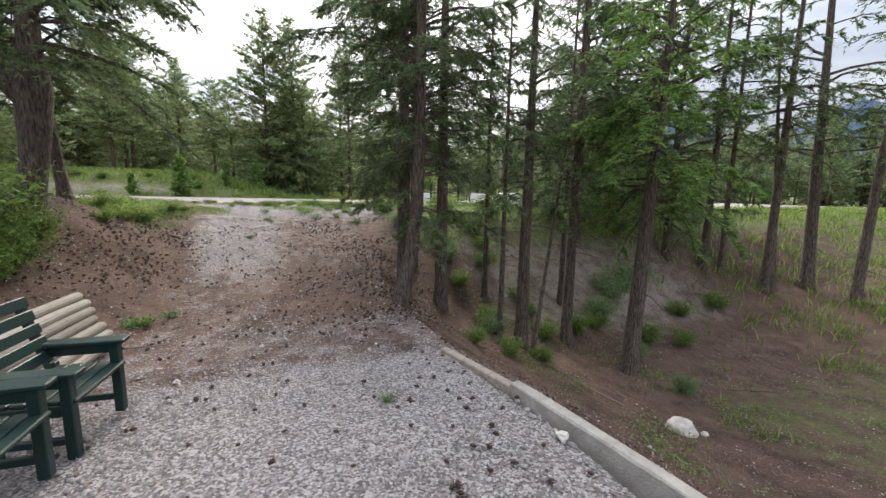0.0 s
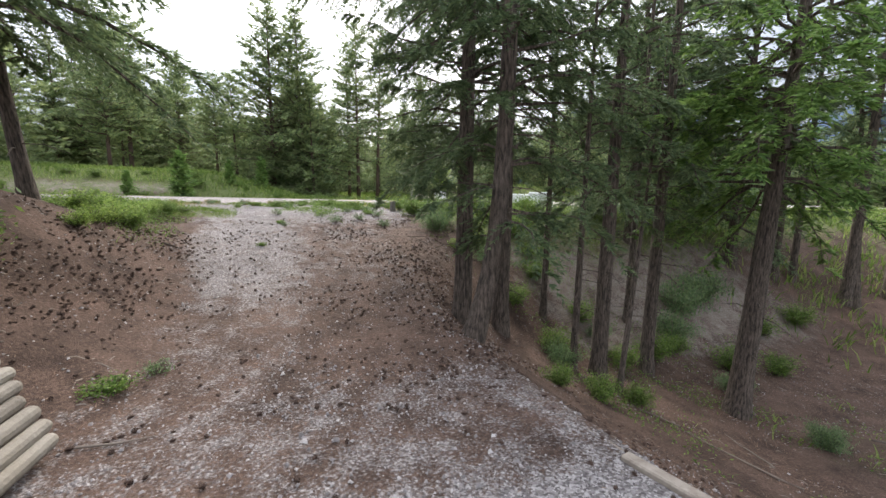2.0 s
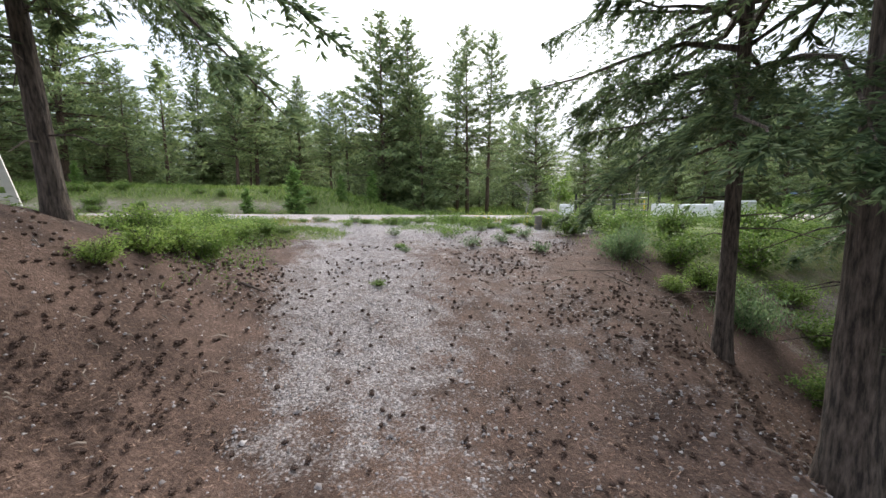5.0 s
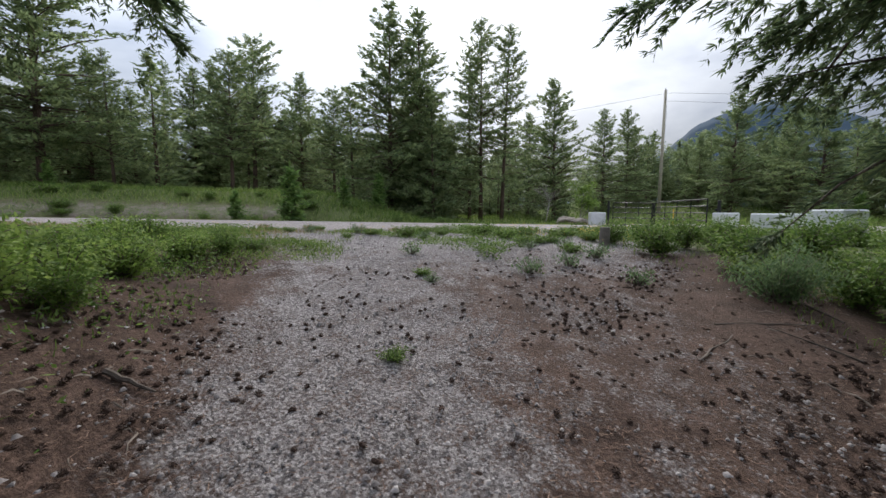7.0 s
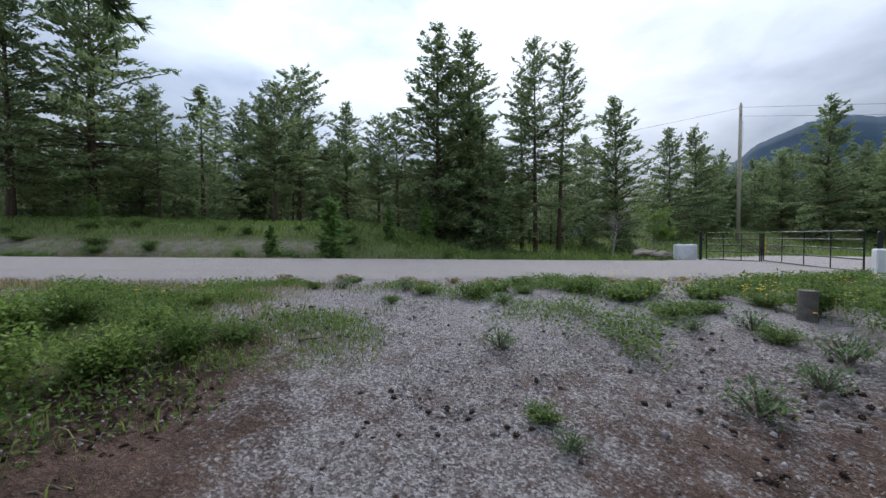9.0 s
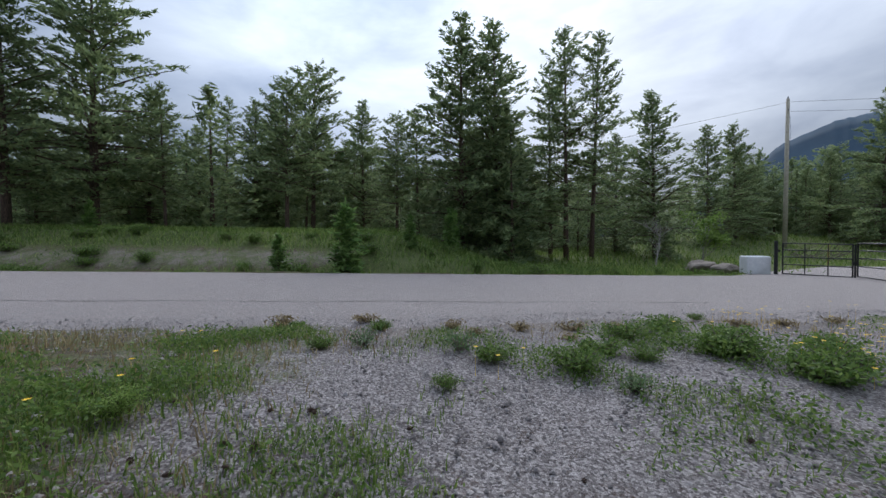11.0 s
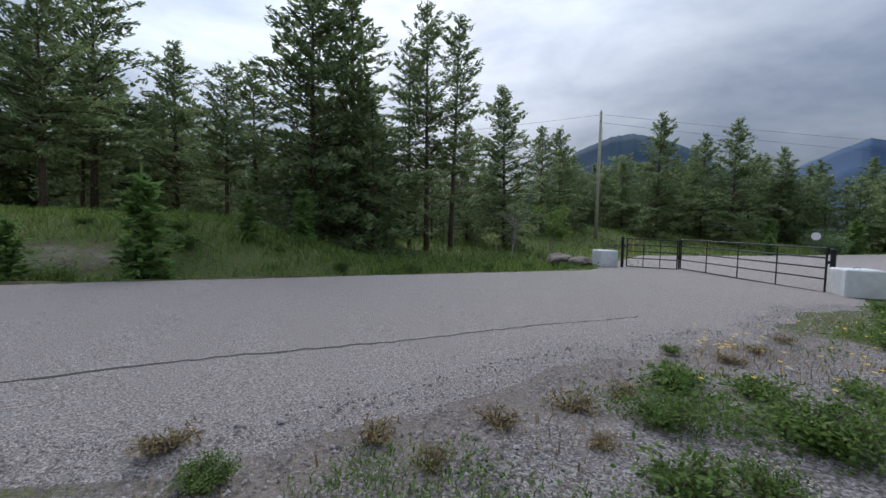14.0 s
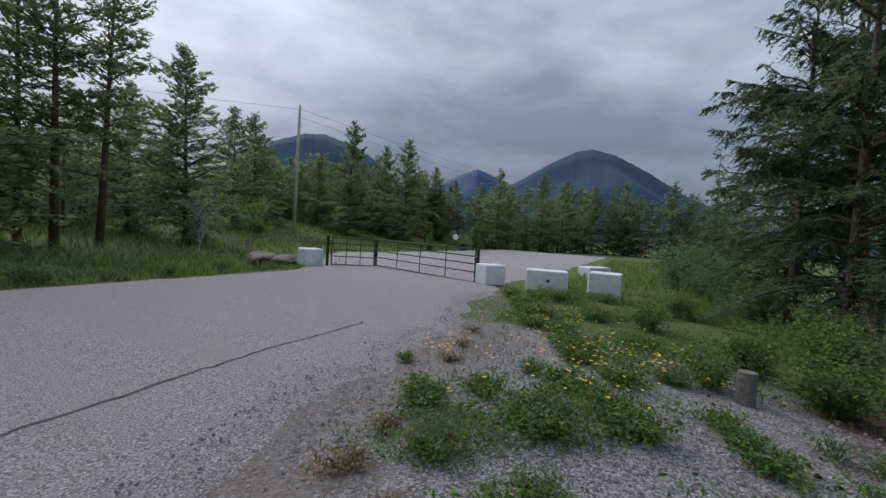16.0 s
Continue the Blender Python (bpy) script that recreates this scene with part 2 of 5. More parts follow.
def ground_material():
    m = bpy.data.materials.new("ground_cover")
    m.use_nodes = True
    n, l = m.node_tree.nodes, m.node_tree.links
    b = n["Principled BSDF"]
    b.inputs["Roughness"].default_value = 0.95
    b.inputs["Specular IOR Level"].default_value = 0.2
    tc = n.new("ShaderNodeTexCoord")

    def noise_node(scale, detail=8.0, rough=0.65):
        k = n.new("ShaderNodeTexNoise")
        k.inputs["Scale"].default_value, k.inputs["Detail"].default_value, k.inputs["Roughness"].default_value = scale, detail, rough
        l.new(tc.outputs["Object"], k.inputs["Vector"])
        return k.outputs["Fac"]

    def ramp_node(fac, stops):
        r = n.new("ShaderNodeValToRGB")
        e = r.color_ramp.elements
        for i, (p, c) in enumerate(stops):
            k = e[i] if i < 2 else e.new(p)
            k.position, k.color = p, (*c, 1)
        l.new(fac, r.inputs["Fac"])
        return r.outputs["Color"]

    def weight(attr, soft):
        a = n.new("ShaderNodeAttribute")
        a.attribute_name = attr
        ad = n.new("ShaderNodeMath")
        ad.operation = "ADD"
        l.new(a.outputs["Fac"], ad.inputs[0])
        nz = n.new("ShaderNodeMath")
        nz.operation = "MULTIPLY_ADD"
        nz.inputs[1].default_value, nz.inputs[2].default_value = 2.2, -1.1
        grain = n.new("ShaderNodeMix")
        grain.inputs["Factor"].default_value = 0.5
        l.new(noise_node(soft), grain.inputs["A"])
        l.new(noise_node(38, 3), grain.inputs["B"])
        l.new(grain.outputs["Result"], nz.inputs[0])
        l.new(nz.outputs[0], ad.inputs[1])
        mr = n.new("ShaderNodeMapRange")
        mr.inputs["From Min"].default_value, mr.inputs["From Max"].default_value = 0.35, 0.65
        l.new(ad.outputs[0], mr.inputs["Value"])
        return mr.outputs["Result"]

    def over(fac, a, c):
        mx = n.new("ShaderNodeMix")
        mx.data_type = "RGBA"
        l.new(fac, mx.inputs["Factor"])
        l.new(a, mx.inputs["A"])
        l.new(c, mx.inputs["B"])
        return mx.outputs["Result"]

    soil = ramp_node(noise_node(34, 10, .75), [(0.3, (0.040, 0.027, 0.022)), (0.72, (0.26, 0.182, 0.146)), (0.52, (0.118, 0.078, 0.062))])
    vor = n.new("ShaderNodeTexVoronoi")
    vor.inputs["Scale"].default_value = 64
    l.new(tc.outputs["Object"], vor.inputs["Vector"])
    grey = n.new("ShaderNodeSeparateColor")
    l.new(vor.outputs["Color"], grey.inputs["Color"])
    gravel = ramp_node(grey.outputs["Red"], [(0.05, (0.10, 0.088, 0.088)), (0.95, (0.41, 0.38, 0.372)), (0.5, (0.215, 0.194, 0.192))])
    turf = ramp_node(noise_node(14), [(0.3, (0.05, 0.068, 0.022)), (0.7, (0.17, 0.17, 0.07)), (0.5, (0.10, 0.125, 0.042))])
    dry = ramp_node(noise_node(30), [(0.3, (0.13, 0.105, 0.088)), (0.7, (0.30, 0.265, 0.235))])
    stain = n.new("ShaderNodeMix")
    stain.data_type = "RGBA"
    stain.blend_type = "MULTIPLY"
    stain.inputs["Factor"].default_value = 1.0
    l.new(soil, stain.inputs["A"])
    l.new(ramp_node(noise_node(1.7, 6), [(0.32, (0.42, 0.40, 0.39)), (0.68, (1.10, 1.07, 1.05))]), stain.inputs["B"])
    soil = stain.outputs["Result"]
    col = over(weight("gravel", 3.5), soil, gravel)
    col = over(weight("sandy", 2.5), col, dry)
    col = over(weight("turf", 2.2), col, turf)
    l.new(col, b.inputs["Base Color"])
    bp = n.new("ShaderNodeBump")
    bp.inputs["Strength"].default_value, bp.inputs["Distance"].default_value = 0.8, 0.03
    l.new(noise_node(60, 4), bp.inputs["Height"])
    l.new(bp.outputs["Normal"], b.inputs["Normal"])
    return m


GROUND = ground_material()


# ---- mesh helpers ----
class Geo:
    """Collects verts and faces for one mesh."""

    def __init__(self):
        self.v, self.f, self.n = [], [], 0

    def add(self, verts, faces):
        self.v.append(np.asarray(verts, float).reshape(-1, 3))
        self.f.extend(tuple(i + self.n for i in f) for f in faces)
        self.n += len(self.v[-1])
        return self

    def box(self, lo, hi, m=None, bevel=0.006):
        bm = bmesh.new()
        bmesh.ops.create_cube(bm, size=1)
        s = [max(1e-4, hi[i] - lo[i]) for i in range(3)]
        c = [(hi[i] + lo[i]) / 2 for i in range(3)]
        bmesh.ops.scale(bm, vec=s, verts=bm.verts)
        if bevel:
            bmesh.ops.bevel(bm, geom=bm.edges[:], offset=min(bevel, min(s) * .3), segments=1, affect="EDGES")
        mm = (m or Matrix()) @ Matrix.Translation(c)
        bm.verts.ensure_lookup_table()
        self.add([mm @ p.co for p in bm.verts], [[q.index for q in f.verts] for f in bm.faces])
        bm.free()
        return self

    def tube(self, path, radii, sides=8, cap=True, rough=0.0, seed=0):
        path = [Vector(p) for p in path]
        rng = random.Random(seed)
        rings, faces = [], []
        for i, p in enumerate(path):
            d = (path[min(i + 1, len(path) - 1)] - path[max(i - 1, 0)]).normalized()
            a = d.orthogonal().normalized() if abs(d.z) < .9 else Vector((1, 0, 0))
            a = (a - d * a.dot(d)).normalized()
            b = d.cross(a)
            for k in range(sides):
                w = 2 * math.pi * k / sides
                r = radii[i] * (1 + rough * rng.uniform(-1, 1))
                rings.append(p + a * (math.cos(w) * r) + b * (math.sin(w) * r))
        for i in range(len(path) - 1):
            for k in range(sides):
                k2 = (k + 1) % sides
                faces.append((i * sides + k, i * sides + k2, (i + 1) * sides + k2, (i + 1) * sides + k))
        if cap:
            faces.append(tuple(range(sides))[::-1])
            faces.append(tuple((len(path) - 1) * sides + k for k in range(sides)))
        return self.add(rings, faces)

    def mesh(self, name, smooth=False):
        me = bpy.data.meshes.new(name)
        me.from_pydata(np.concatenate(self.v).tolist(), [], self.f)
        if smooth:
            me.polygons.foreach_set("use_smooth", [True] * len(me.polygons))
        me.update()
        return me


def tri_mesh(name, verts, tris):
    """A mesh of triangles straight from arrays."""
    me = bpy.data.meshes.new(name)
    verts, tris = np.asarray(verts, np.float32), np.asarray(tris, np.int32)
    me.vertices.add(len(verts))
    me.vertices.foreach_set("co", verts.ravel())
    me.loops.add(len(tris) * 3)
    me.loops.foreach_set("vertex_index", tris.ravel())
    me.polygons.add(len(tris))
    me.polygons.foreach_set("loop_start", np.arange(0, len(tris) * 3, 3, dtype=np.int32))
    me.update(calc_edges=True)
    return me


def part(name, geo, mat, parent=None, label="", smooth=False):
    me = geo if isinstance(geo, bpy.types.Mesh) else geo.mesh(name, smooth)
    if not me.materials:
        me.materials.append(mat)
    ob = new(name, me)
    if parent:
        ob.parent = parent
    if label:
        tagged(ob, label)
    return ob


def thing(name, m, label, category, group="", kind=""):
    e = tagged(new(name), label, category, group, kind)
    e.empty_display_size = 0.1
    e.matrix_world = m
    return e


# ---- ground sheet ----
def axis(fine_lo, fine_hi, step, reach):
    mid = list(np.arange(fine_lo, fine_hi + step / 2, step))
    s = step
    lo, hi = mid[0], mid[-1]
    a, b = [], []
    while lo > -reach:
        s *= 1.16
        lo -= s
        a.append(lo)
    s = step
    while hi < reach:
        s *= 1.16
        hi += s
        b.append(hi)
    return np.array(a[::-1] + mid + b)


def build_ground():
    us, vs = axis(-9, 13, 0.16, 2500), axis(-19, 14, 0.16, 2500)
    U, V = np.meshgrid(us, vs)
    X, Y = to_xy(U, V)
    Z = ground_z(X, Y)
    rng = np.random.RandomState(3)
    near = np.exp(-((U / 30) ** 2 + (V / 40) ** 2))
    off_road = 1 - sst(-.3, .3, V - near_edge(U)) * sst(-.3, .3, far_edge(U) - V)
    drive = sst(-2.6, -1.4, U) * sst(3.6, 1.6, U)
    lump = np.zeros_like(Z)
    for k in range(14):
        w = rng.uniform(.5, 5)
        an, ph = rng.uniform(0, 6.28), rng.uniform(0, 6.28)
        lump += np.sin(w * (U * math.cos(an) + V * math.sin(an)) + ph) / w ** .7
    Z = Z + lump * .016 * near * off_road * (1 - .6 * drive) + rng.normal(0, .006, Z.shape) * near * off_road - .03 * (1 - off_road)
    nv, nu = U.shape
    idx = np.arange(nv * nu).reshape(nv, nu)
    a, b, c, d = idx[:-1, :-1].ravel(), idx[:-1, 1:].ravel(), idx[1:, 1:].ravel(), idx[1:, :-1].ravel()
    me = tri_mesh("ground", np.stack([X.ravel(), Y.ravel(), Z.ravel()], 1), np.concatenate([np.stack([a, b, c], 1), np.stack([a, c, d], 1)]))
    pad = sst(-3.2, -1.9, U) * sst(2.7, 2.1, U) * np.maximum(sst(-13.0, -14.8, V), .42 * sst(-11.0, -12.6, V))
    shift = .55 * sst(-9, -5.5, V)
    left = np.maximum(sst(-2.3, -1.3, U + shift) * sst(1.4, -.6, U) * .62, sst(-2.3, -1.2, U) * sst(3.2, 1.8, U) * .36) * sst(-13.2, -12.4, V) * (.6 + .4 * sst(-10, -8, V))
    top = sst(-3.4, -2.0, U) * sst(5.0, 2.4, U) * sst(-6.5, -2.6, V) * .72
    verge = sst(-3.4, -2.2, V) * sst(-8.0, -2.4, U) * sst(7.5, 4, U) * .75
    gravel = np.maximum.reduce([pad, left, top * .9, verge]) * sst(2.0, 1.0, V - near_edge(U))
    shoulder = sst(-2.0, .1, V - near_edge(U)) * sst(1.2, .4, V - near_edge(U)) * .62
    far_sand = np.exp(-((V - far_edge(U) - 2.3) / 1.0) ** 2) * sst(-2, -8, U) * .75
    bare_bank = sst(4.0, 6.5, U) * sst(19, 13, U) * sst(-10.5, -8.5, V) * sst(-3.6, -5.5, V) * .56
    sandy = np.maximum.reduce([shoulder, far_sand, bare_bank])
    turf_far = sst(.1, 1.0, V - far_edge(U)) * .95 * (1 - .9 * np.exp(-((V - far_edge(U) - 2.3) / .9) ** 2) * sst(-4, -9, U))
    turf_l = sst(-2.6, -4.4, U) * sst(-8.5, -4.5, V) * (.8 - .3 * sst(-3, -1, V))
    turf_l2 = sst(-2.0, -3.8, U) * sst(-3.0, -1.2, V) * .50
    turf_r = sst(3.6, 6.0, U) * sst(-7.2, -4.2, V) * .85
    turf_hollow = sst(6.0, 9, U) * sst(-10.5, -14.0, V) * .45 + sst(17, 26, U) * .45
    turf = np.clip(np.maximum.reduce([turf_far, turf_l, turf_l2, turf_r, turf_hollow]), 0, 1)
    for name, val in (("gravel", gravel), ("sandy", sandy), ("turf", turf)):
        at = me.attributes.new(name, "FLOAT", "POINT")
        at.data.foreach_set("value", val.ravel().astype(np.float32))
    me.polygons.foreach_set("use_smooth", [True] * len(me.polygons))
    tagged(part("ground", me, GROUND), "bare needle-strewn earth, gravel and rough grass sloping up to a road", "ground", kind="structure")


build_ground()


def build_road():
    us = np.concatenate([np.arange(-300, -20, 10), np.arange(-20, 30, .25), np.arange(30, 60, 2)])
    rng = np.random.RandomState(5)
    g = []
    steps = 16
    jn, jf = np.convolve(rng.normal(0, .12, len(us)), [.25, .5, .25], 'same'), rng.normal(0, .04, len(us))
    for i, u in enumerate(us):
        lo, hi = near_edge(u) + jn[i] + .05, far_edge(u) + jf[i]
        if u > 8.5:
            lo = lo + 0.25 * min(u - 8.5, 3)
            hi = hi + .7 * min(u - 8.5, 12)
        for k in range(steps + 1):
            v = lo + (hi - lo) * k / steps
            x, y = to_xy(u, v)
            edge = min(v - lo, hi - v)
            z = 1.545 - .012 * np.clip(u, -40, 30) + (.045 if hi - v < v - lo else .085) * min(1, edge / 1.0) - (0 if hi - v < v - lo else .04)
            g.append((x, y, z))
    n = steps + 1
    faces = [(i * n + k, (i + 1) * n + k, (i + 1) * n + k + 1, i * n + k + 1) for i in range(len(us) - 1) for k in range(steps)]
    geo = Geo().add(g, faces)
    tagged(part("road", geo, ROAD, smooth=True), "worn pale grey chip-seal road with a long tar crack", "road", kind="structure")
    rng2 = random.Random(4)
    strip = []
    for i in range(240):
        u = -26 + i * .122
        v = 3.0 + .095 * np.clip(u, -12, 4) + .04 * math.sin(u * 1.7) + rng2.uniform(-.03, .03)
        hw = .010 + rng2.uniform(0, .014)
        for s in (-1, 1):
            x, y = to_xy(u, v + s * hw)
            strip.append((x, y, 1.5945 - .012 * u))
    geo = Geo().add(strip, [(2 * i, 2 * i + 2, 2 * i + 3, 2 * i + 1) for i in range(239)])
    tagged(part("road_crack", geo, TAR), "long dark tar-sealed crack along the road", "crack", kind="structure")


build_road()


# ---- distance ----
def ridge(name, pts, base, label, mat, depth=350, seed=1):
    """A mountain: a crest line of (x, y, z) with spurs running down both faces."""
    rng = random.Random(seed)
    crest = []
    for i in range(len(pts) - 1):
        a, b = Vector(pts[i]), Vector(pts[i + 1])
        for k in range(12):
            p = a.lerp(b, k / 12)
            crest.append(p + Vector((0, 0, rng.uniform(-1, 1) * 1.0)))
    crest.append(Vector(pts[-1]))
    for end, nxt, at in ((crest[0], crest[6], 0), (crest[-1], crest[-7], len(crest) + 12)):
        for k in range(1, 9):
            q = end + (end - nxt) * (k * .8)
            q.z = end.z + (base - 5 - end.z) * (k / 8)
            crest.insert(0, q) if at == 0 else crest.append(q)
    out = []
    rows = 14
    for i, p in enumerate(crest):
        to = Vector((-9 - p.x, 15 - p.y, 0)).normalized()
        for k in range(-3, rows + 1):
            s = k / rows
            q = p + to * depth * s
            z = p.z + (base - p.z) * abs(s) ** .85 + 55 * noise.noise(Vector((q.x, q.y, seed * 50)) / 110) * math.sin(math.pi * min(1, abs(s)))
            out.append((q.x, q.y, z))
    n = rows + 4
    faces = [(i * n + k, i * n + k + 1, (i + 1) * n + k + 1, (i + 1) * n + k) for i in range(len(crest) - 1) for k in range(n - 1)]
    tagged(part(name, Geo().add(out, faces), mat, smooth=True), label, "mountain", kind="structure")


# no haze in the air: the ridges' blue comes from their materials
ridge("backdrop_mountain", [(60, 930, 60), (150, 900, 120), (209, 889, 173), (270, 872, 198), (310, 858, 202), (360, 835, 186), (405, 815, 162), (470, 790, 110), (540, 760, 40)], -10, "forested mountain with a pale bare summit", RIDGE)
ridge("backdrop_hill", [(800, 1280, 120), (898, 1210, 194), (960, 1160, 232), (1001, 1124, 254), (1060, 1070, 225), (1110, 1020, 190), (1180, 960, 140)], -10, "distant forested hill coloured blue for haze", RIDGE_FAR, 420, 2)
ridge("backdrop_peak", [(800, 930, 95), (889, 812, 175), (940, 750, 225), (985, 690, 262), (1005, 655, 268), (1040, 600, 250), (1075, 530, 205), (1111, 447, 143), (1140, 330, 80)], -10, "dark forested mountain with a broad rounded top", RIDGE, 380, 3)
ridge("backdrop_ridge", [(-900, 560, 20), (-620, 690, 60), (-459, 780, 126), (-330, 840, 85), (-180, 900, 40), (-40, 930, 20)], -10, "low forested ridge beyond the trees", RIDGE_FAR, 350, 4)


# ---- trees ----
def sprays(verts, tris, centre, along, side, length, width, rng):
    """Diamonds of foliage: centre, along, side are (n, 3)."""
    n = len(centre)
    if n == 0:
        return
    lift = np.cross(along, side) * (rng.uniform(-.3, .3, (n, 1)))
    base = sum(len(q) for q in verts)
    a = centre - along * length * .5
    b = centre + (side + lift) * width * .5 - along * length * .08
    c = centre + along * length * .5
    d = centre - (side - lift) * width * .5 - along * length * .08
    verts.append(np.stack([a, b, c, d], 1).reshape(-1, 3))
    i = base + 4 * np.arange(n)
    tris.append(np.concatenate([np.stack([i, i + 1, i + 2], 1), np.stack([i, i + 2, i + 3], 1)]))


def unit(a):
    return a / np.maximum(1e-6, np.linalg.norm(a, axis=-1, keepdims=True))


def crown_mesh(seed, height, start, reach, whorl, droop, near, top_round=0.0, thin=0.0, rise=0.15, coarse=1.0, full=False, fine=False, bushy=1.0, tuft=1.0):
    """Limbs in loose whorls; near crowns carry hanging side shoots set with needle tufts, far ones tufts along each limb."""
    rng = np.random.RandomState(seed)
    verts, tris, wood = [], [], Geo()
    up = np.array([0, 0, 1.0])
    lobes, turn0 = rng.randint(2, 5), rng.uniform(0, 6.28)
    z = start
    while z < height - .15:
        f = (z - start) / (height - start)
        prof = (1 - f) ** (.80 - .40 * top_round) * (0.6 + .4 * min(1, f * 5 + .3))
        for _ in range(rng.randint(3, 6) if not thin else rng.randint(2, 5)):
            if rng.rand() < thin * .5:
                continue
            an = rng.uniform(0, 2 * math.pi)
            zb = z + whorl * rng.uniform(-.6, .6)
            ragged = 1 + .16 * math.sin(lobes * an + turn0 + zb * 1.3) + .12 * math.sin(zb * 2.9 + an)
            L = reach * prof * rng.uniform(.55, 1.12) * ragged + .12
            out = np.array([math.cos(an), math.sin(an), 0])
            sidev = np.array([-math.sin(an), math.cos(an), 0])
            r = rise + .75 * f + rng.uniform(-.2, .2)
            dr = droop * (1 - .8 * f) * rng.uniform(.5, 1.4)
            curve, wave = rng.uniform(-.3, .3), rng.uniform(-.05, .05)

            def at(s):
                s = np.asarray(s)[:, None]
                return up * zb + out * L * s + up * L * (r * s - dr * s * s + wave * np.sin(s * 7)) + sidev * L * (curve * s * s + wave * np.sin(s * 9))
            path = at(np.linspace(0, 1, 6 if near else 3))
            if near or (L > reach * .55 and coarse < 1.2):
                k = (.007 if fine else .010) * L + .004
                wood.tube([tuple(p) for p in path], list(np.linspace(k * 1.7, .003, len(path))), 4 if near else 3, cap=False)
            if near:
                high = zb > (9.5 if full else (8.0 if fine else 6.5))
                close = fine and zb < 7.0
                n = max(4, int(L * (7 if high else (16 if close else 11)) * bushy))
                s = rng.uniform(.16, 1.0, n) ** .85
                p = at(s)
                tw = np.minimum(.85, (.40 * L * (1.06 - s) + .13) * rng.uniform(.45, 1.25, n))
                sg = np.where(rng.rand(n) < .5, 1, -1)
                ang = rng.uniform(.35, 1.25, n)
                td = unit(out * np.cos(ang)[:, None] + sidev * (sg * np.sin(ang))[:, None] + up * rng.uniform(-.75, .12, n)[:, None])
                side2 = unit(np.cross(td, up) + 1e-3)
                m = 5 if high else (10 if close else 8)
                for j in range(m):
                    q = (j + rng.rand(n)) / m
                    c0 = p + td * (tw * q)[:, None] - up * (tw * q * q * .45)[:, None]
                    for k in range(2 if high else (5 if close else 3)):
                        fan = rng.uniform(-1.1, 1.1, n)[:, None]
                        al = unit(td * .75 + side2 * fan + up * rng.uniform(-.55, .25, n)[:, None])
                        ln = (rng.uniform(.07, .15, n) * (1.7 if high else (.80 if close else tuft)))[:, None]
                        sd = unit(np.cross(al, up + rng.normal(0, .5, (n, 3))))
                        sprays(verts, tris, c0 + al * ln * .45, al, sd, ln, .048 if high else (.017 if close else .027 * tuft), rng)
                tip = at(np.linspace(.4, 1.02, 9))
                for k in range(2):
                    al = unit(out + rng.normal(0, .45, (9, 3)))
                    sprays(verts, tris, tip + al * .05, al, unit(np.cross(al, up + rng.normal(0, .4, (9, 3)))), .10 if fine else .15, .014 if fine else .035, rng)
            else:
                n = max(6, int(L * 27 * bushy / coarse ** 2.4))
                s = rng.uniform(.06, 1.04, n) ** .8
                p = at(s) + rng.normal(0, .07 * coarse, (n, 3))
                p = p + sidev * (rng.uniform(-1, 1, n) * L * .34 * (1.12 - s))[:, None]
                al = unit(out * .7 + sidev * rng.uniform(-.9, .9, n)[:, None] + up * rng.uniform(-.35, .75, n)[:, None])
                sd = unit(np.cross(al, rng.normal(0, .55, (n, 3)) + up))
                sprays(verts, tris, p, al, sd, (rng.uniform(.22, .50, n) * coarse)[:, None], .125 * coarse, rng)
        z += whorl * rng.uniform(.7, 1.3) * (1 if not near else (1 + .5 * (z > (9.5 if full else 6.5)) + .5 * (z > 9.5)))
    lead = np.array([[0, 0, height - .3 + .12 * k] for k in range(5)], float)
    sprays(verts, tris, lead, np.repeat([[0, 0, 1.0]], 5, 0), np.repeat([[1.0, 0, 0]], 5, 0), .3, .08, rng)
    return tri_mesh("crown", np.concatenate(verts), np.concatenate(tris)), wood


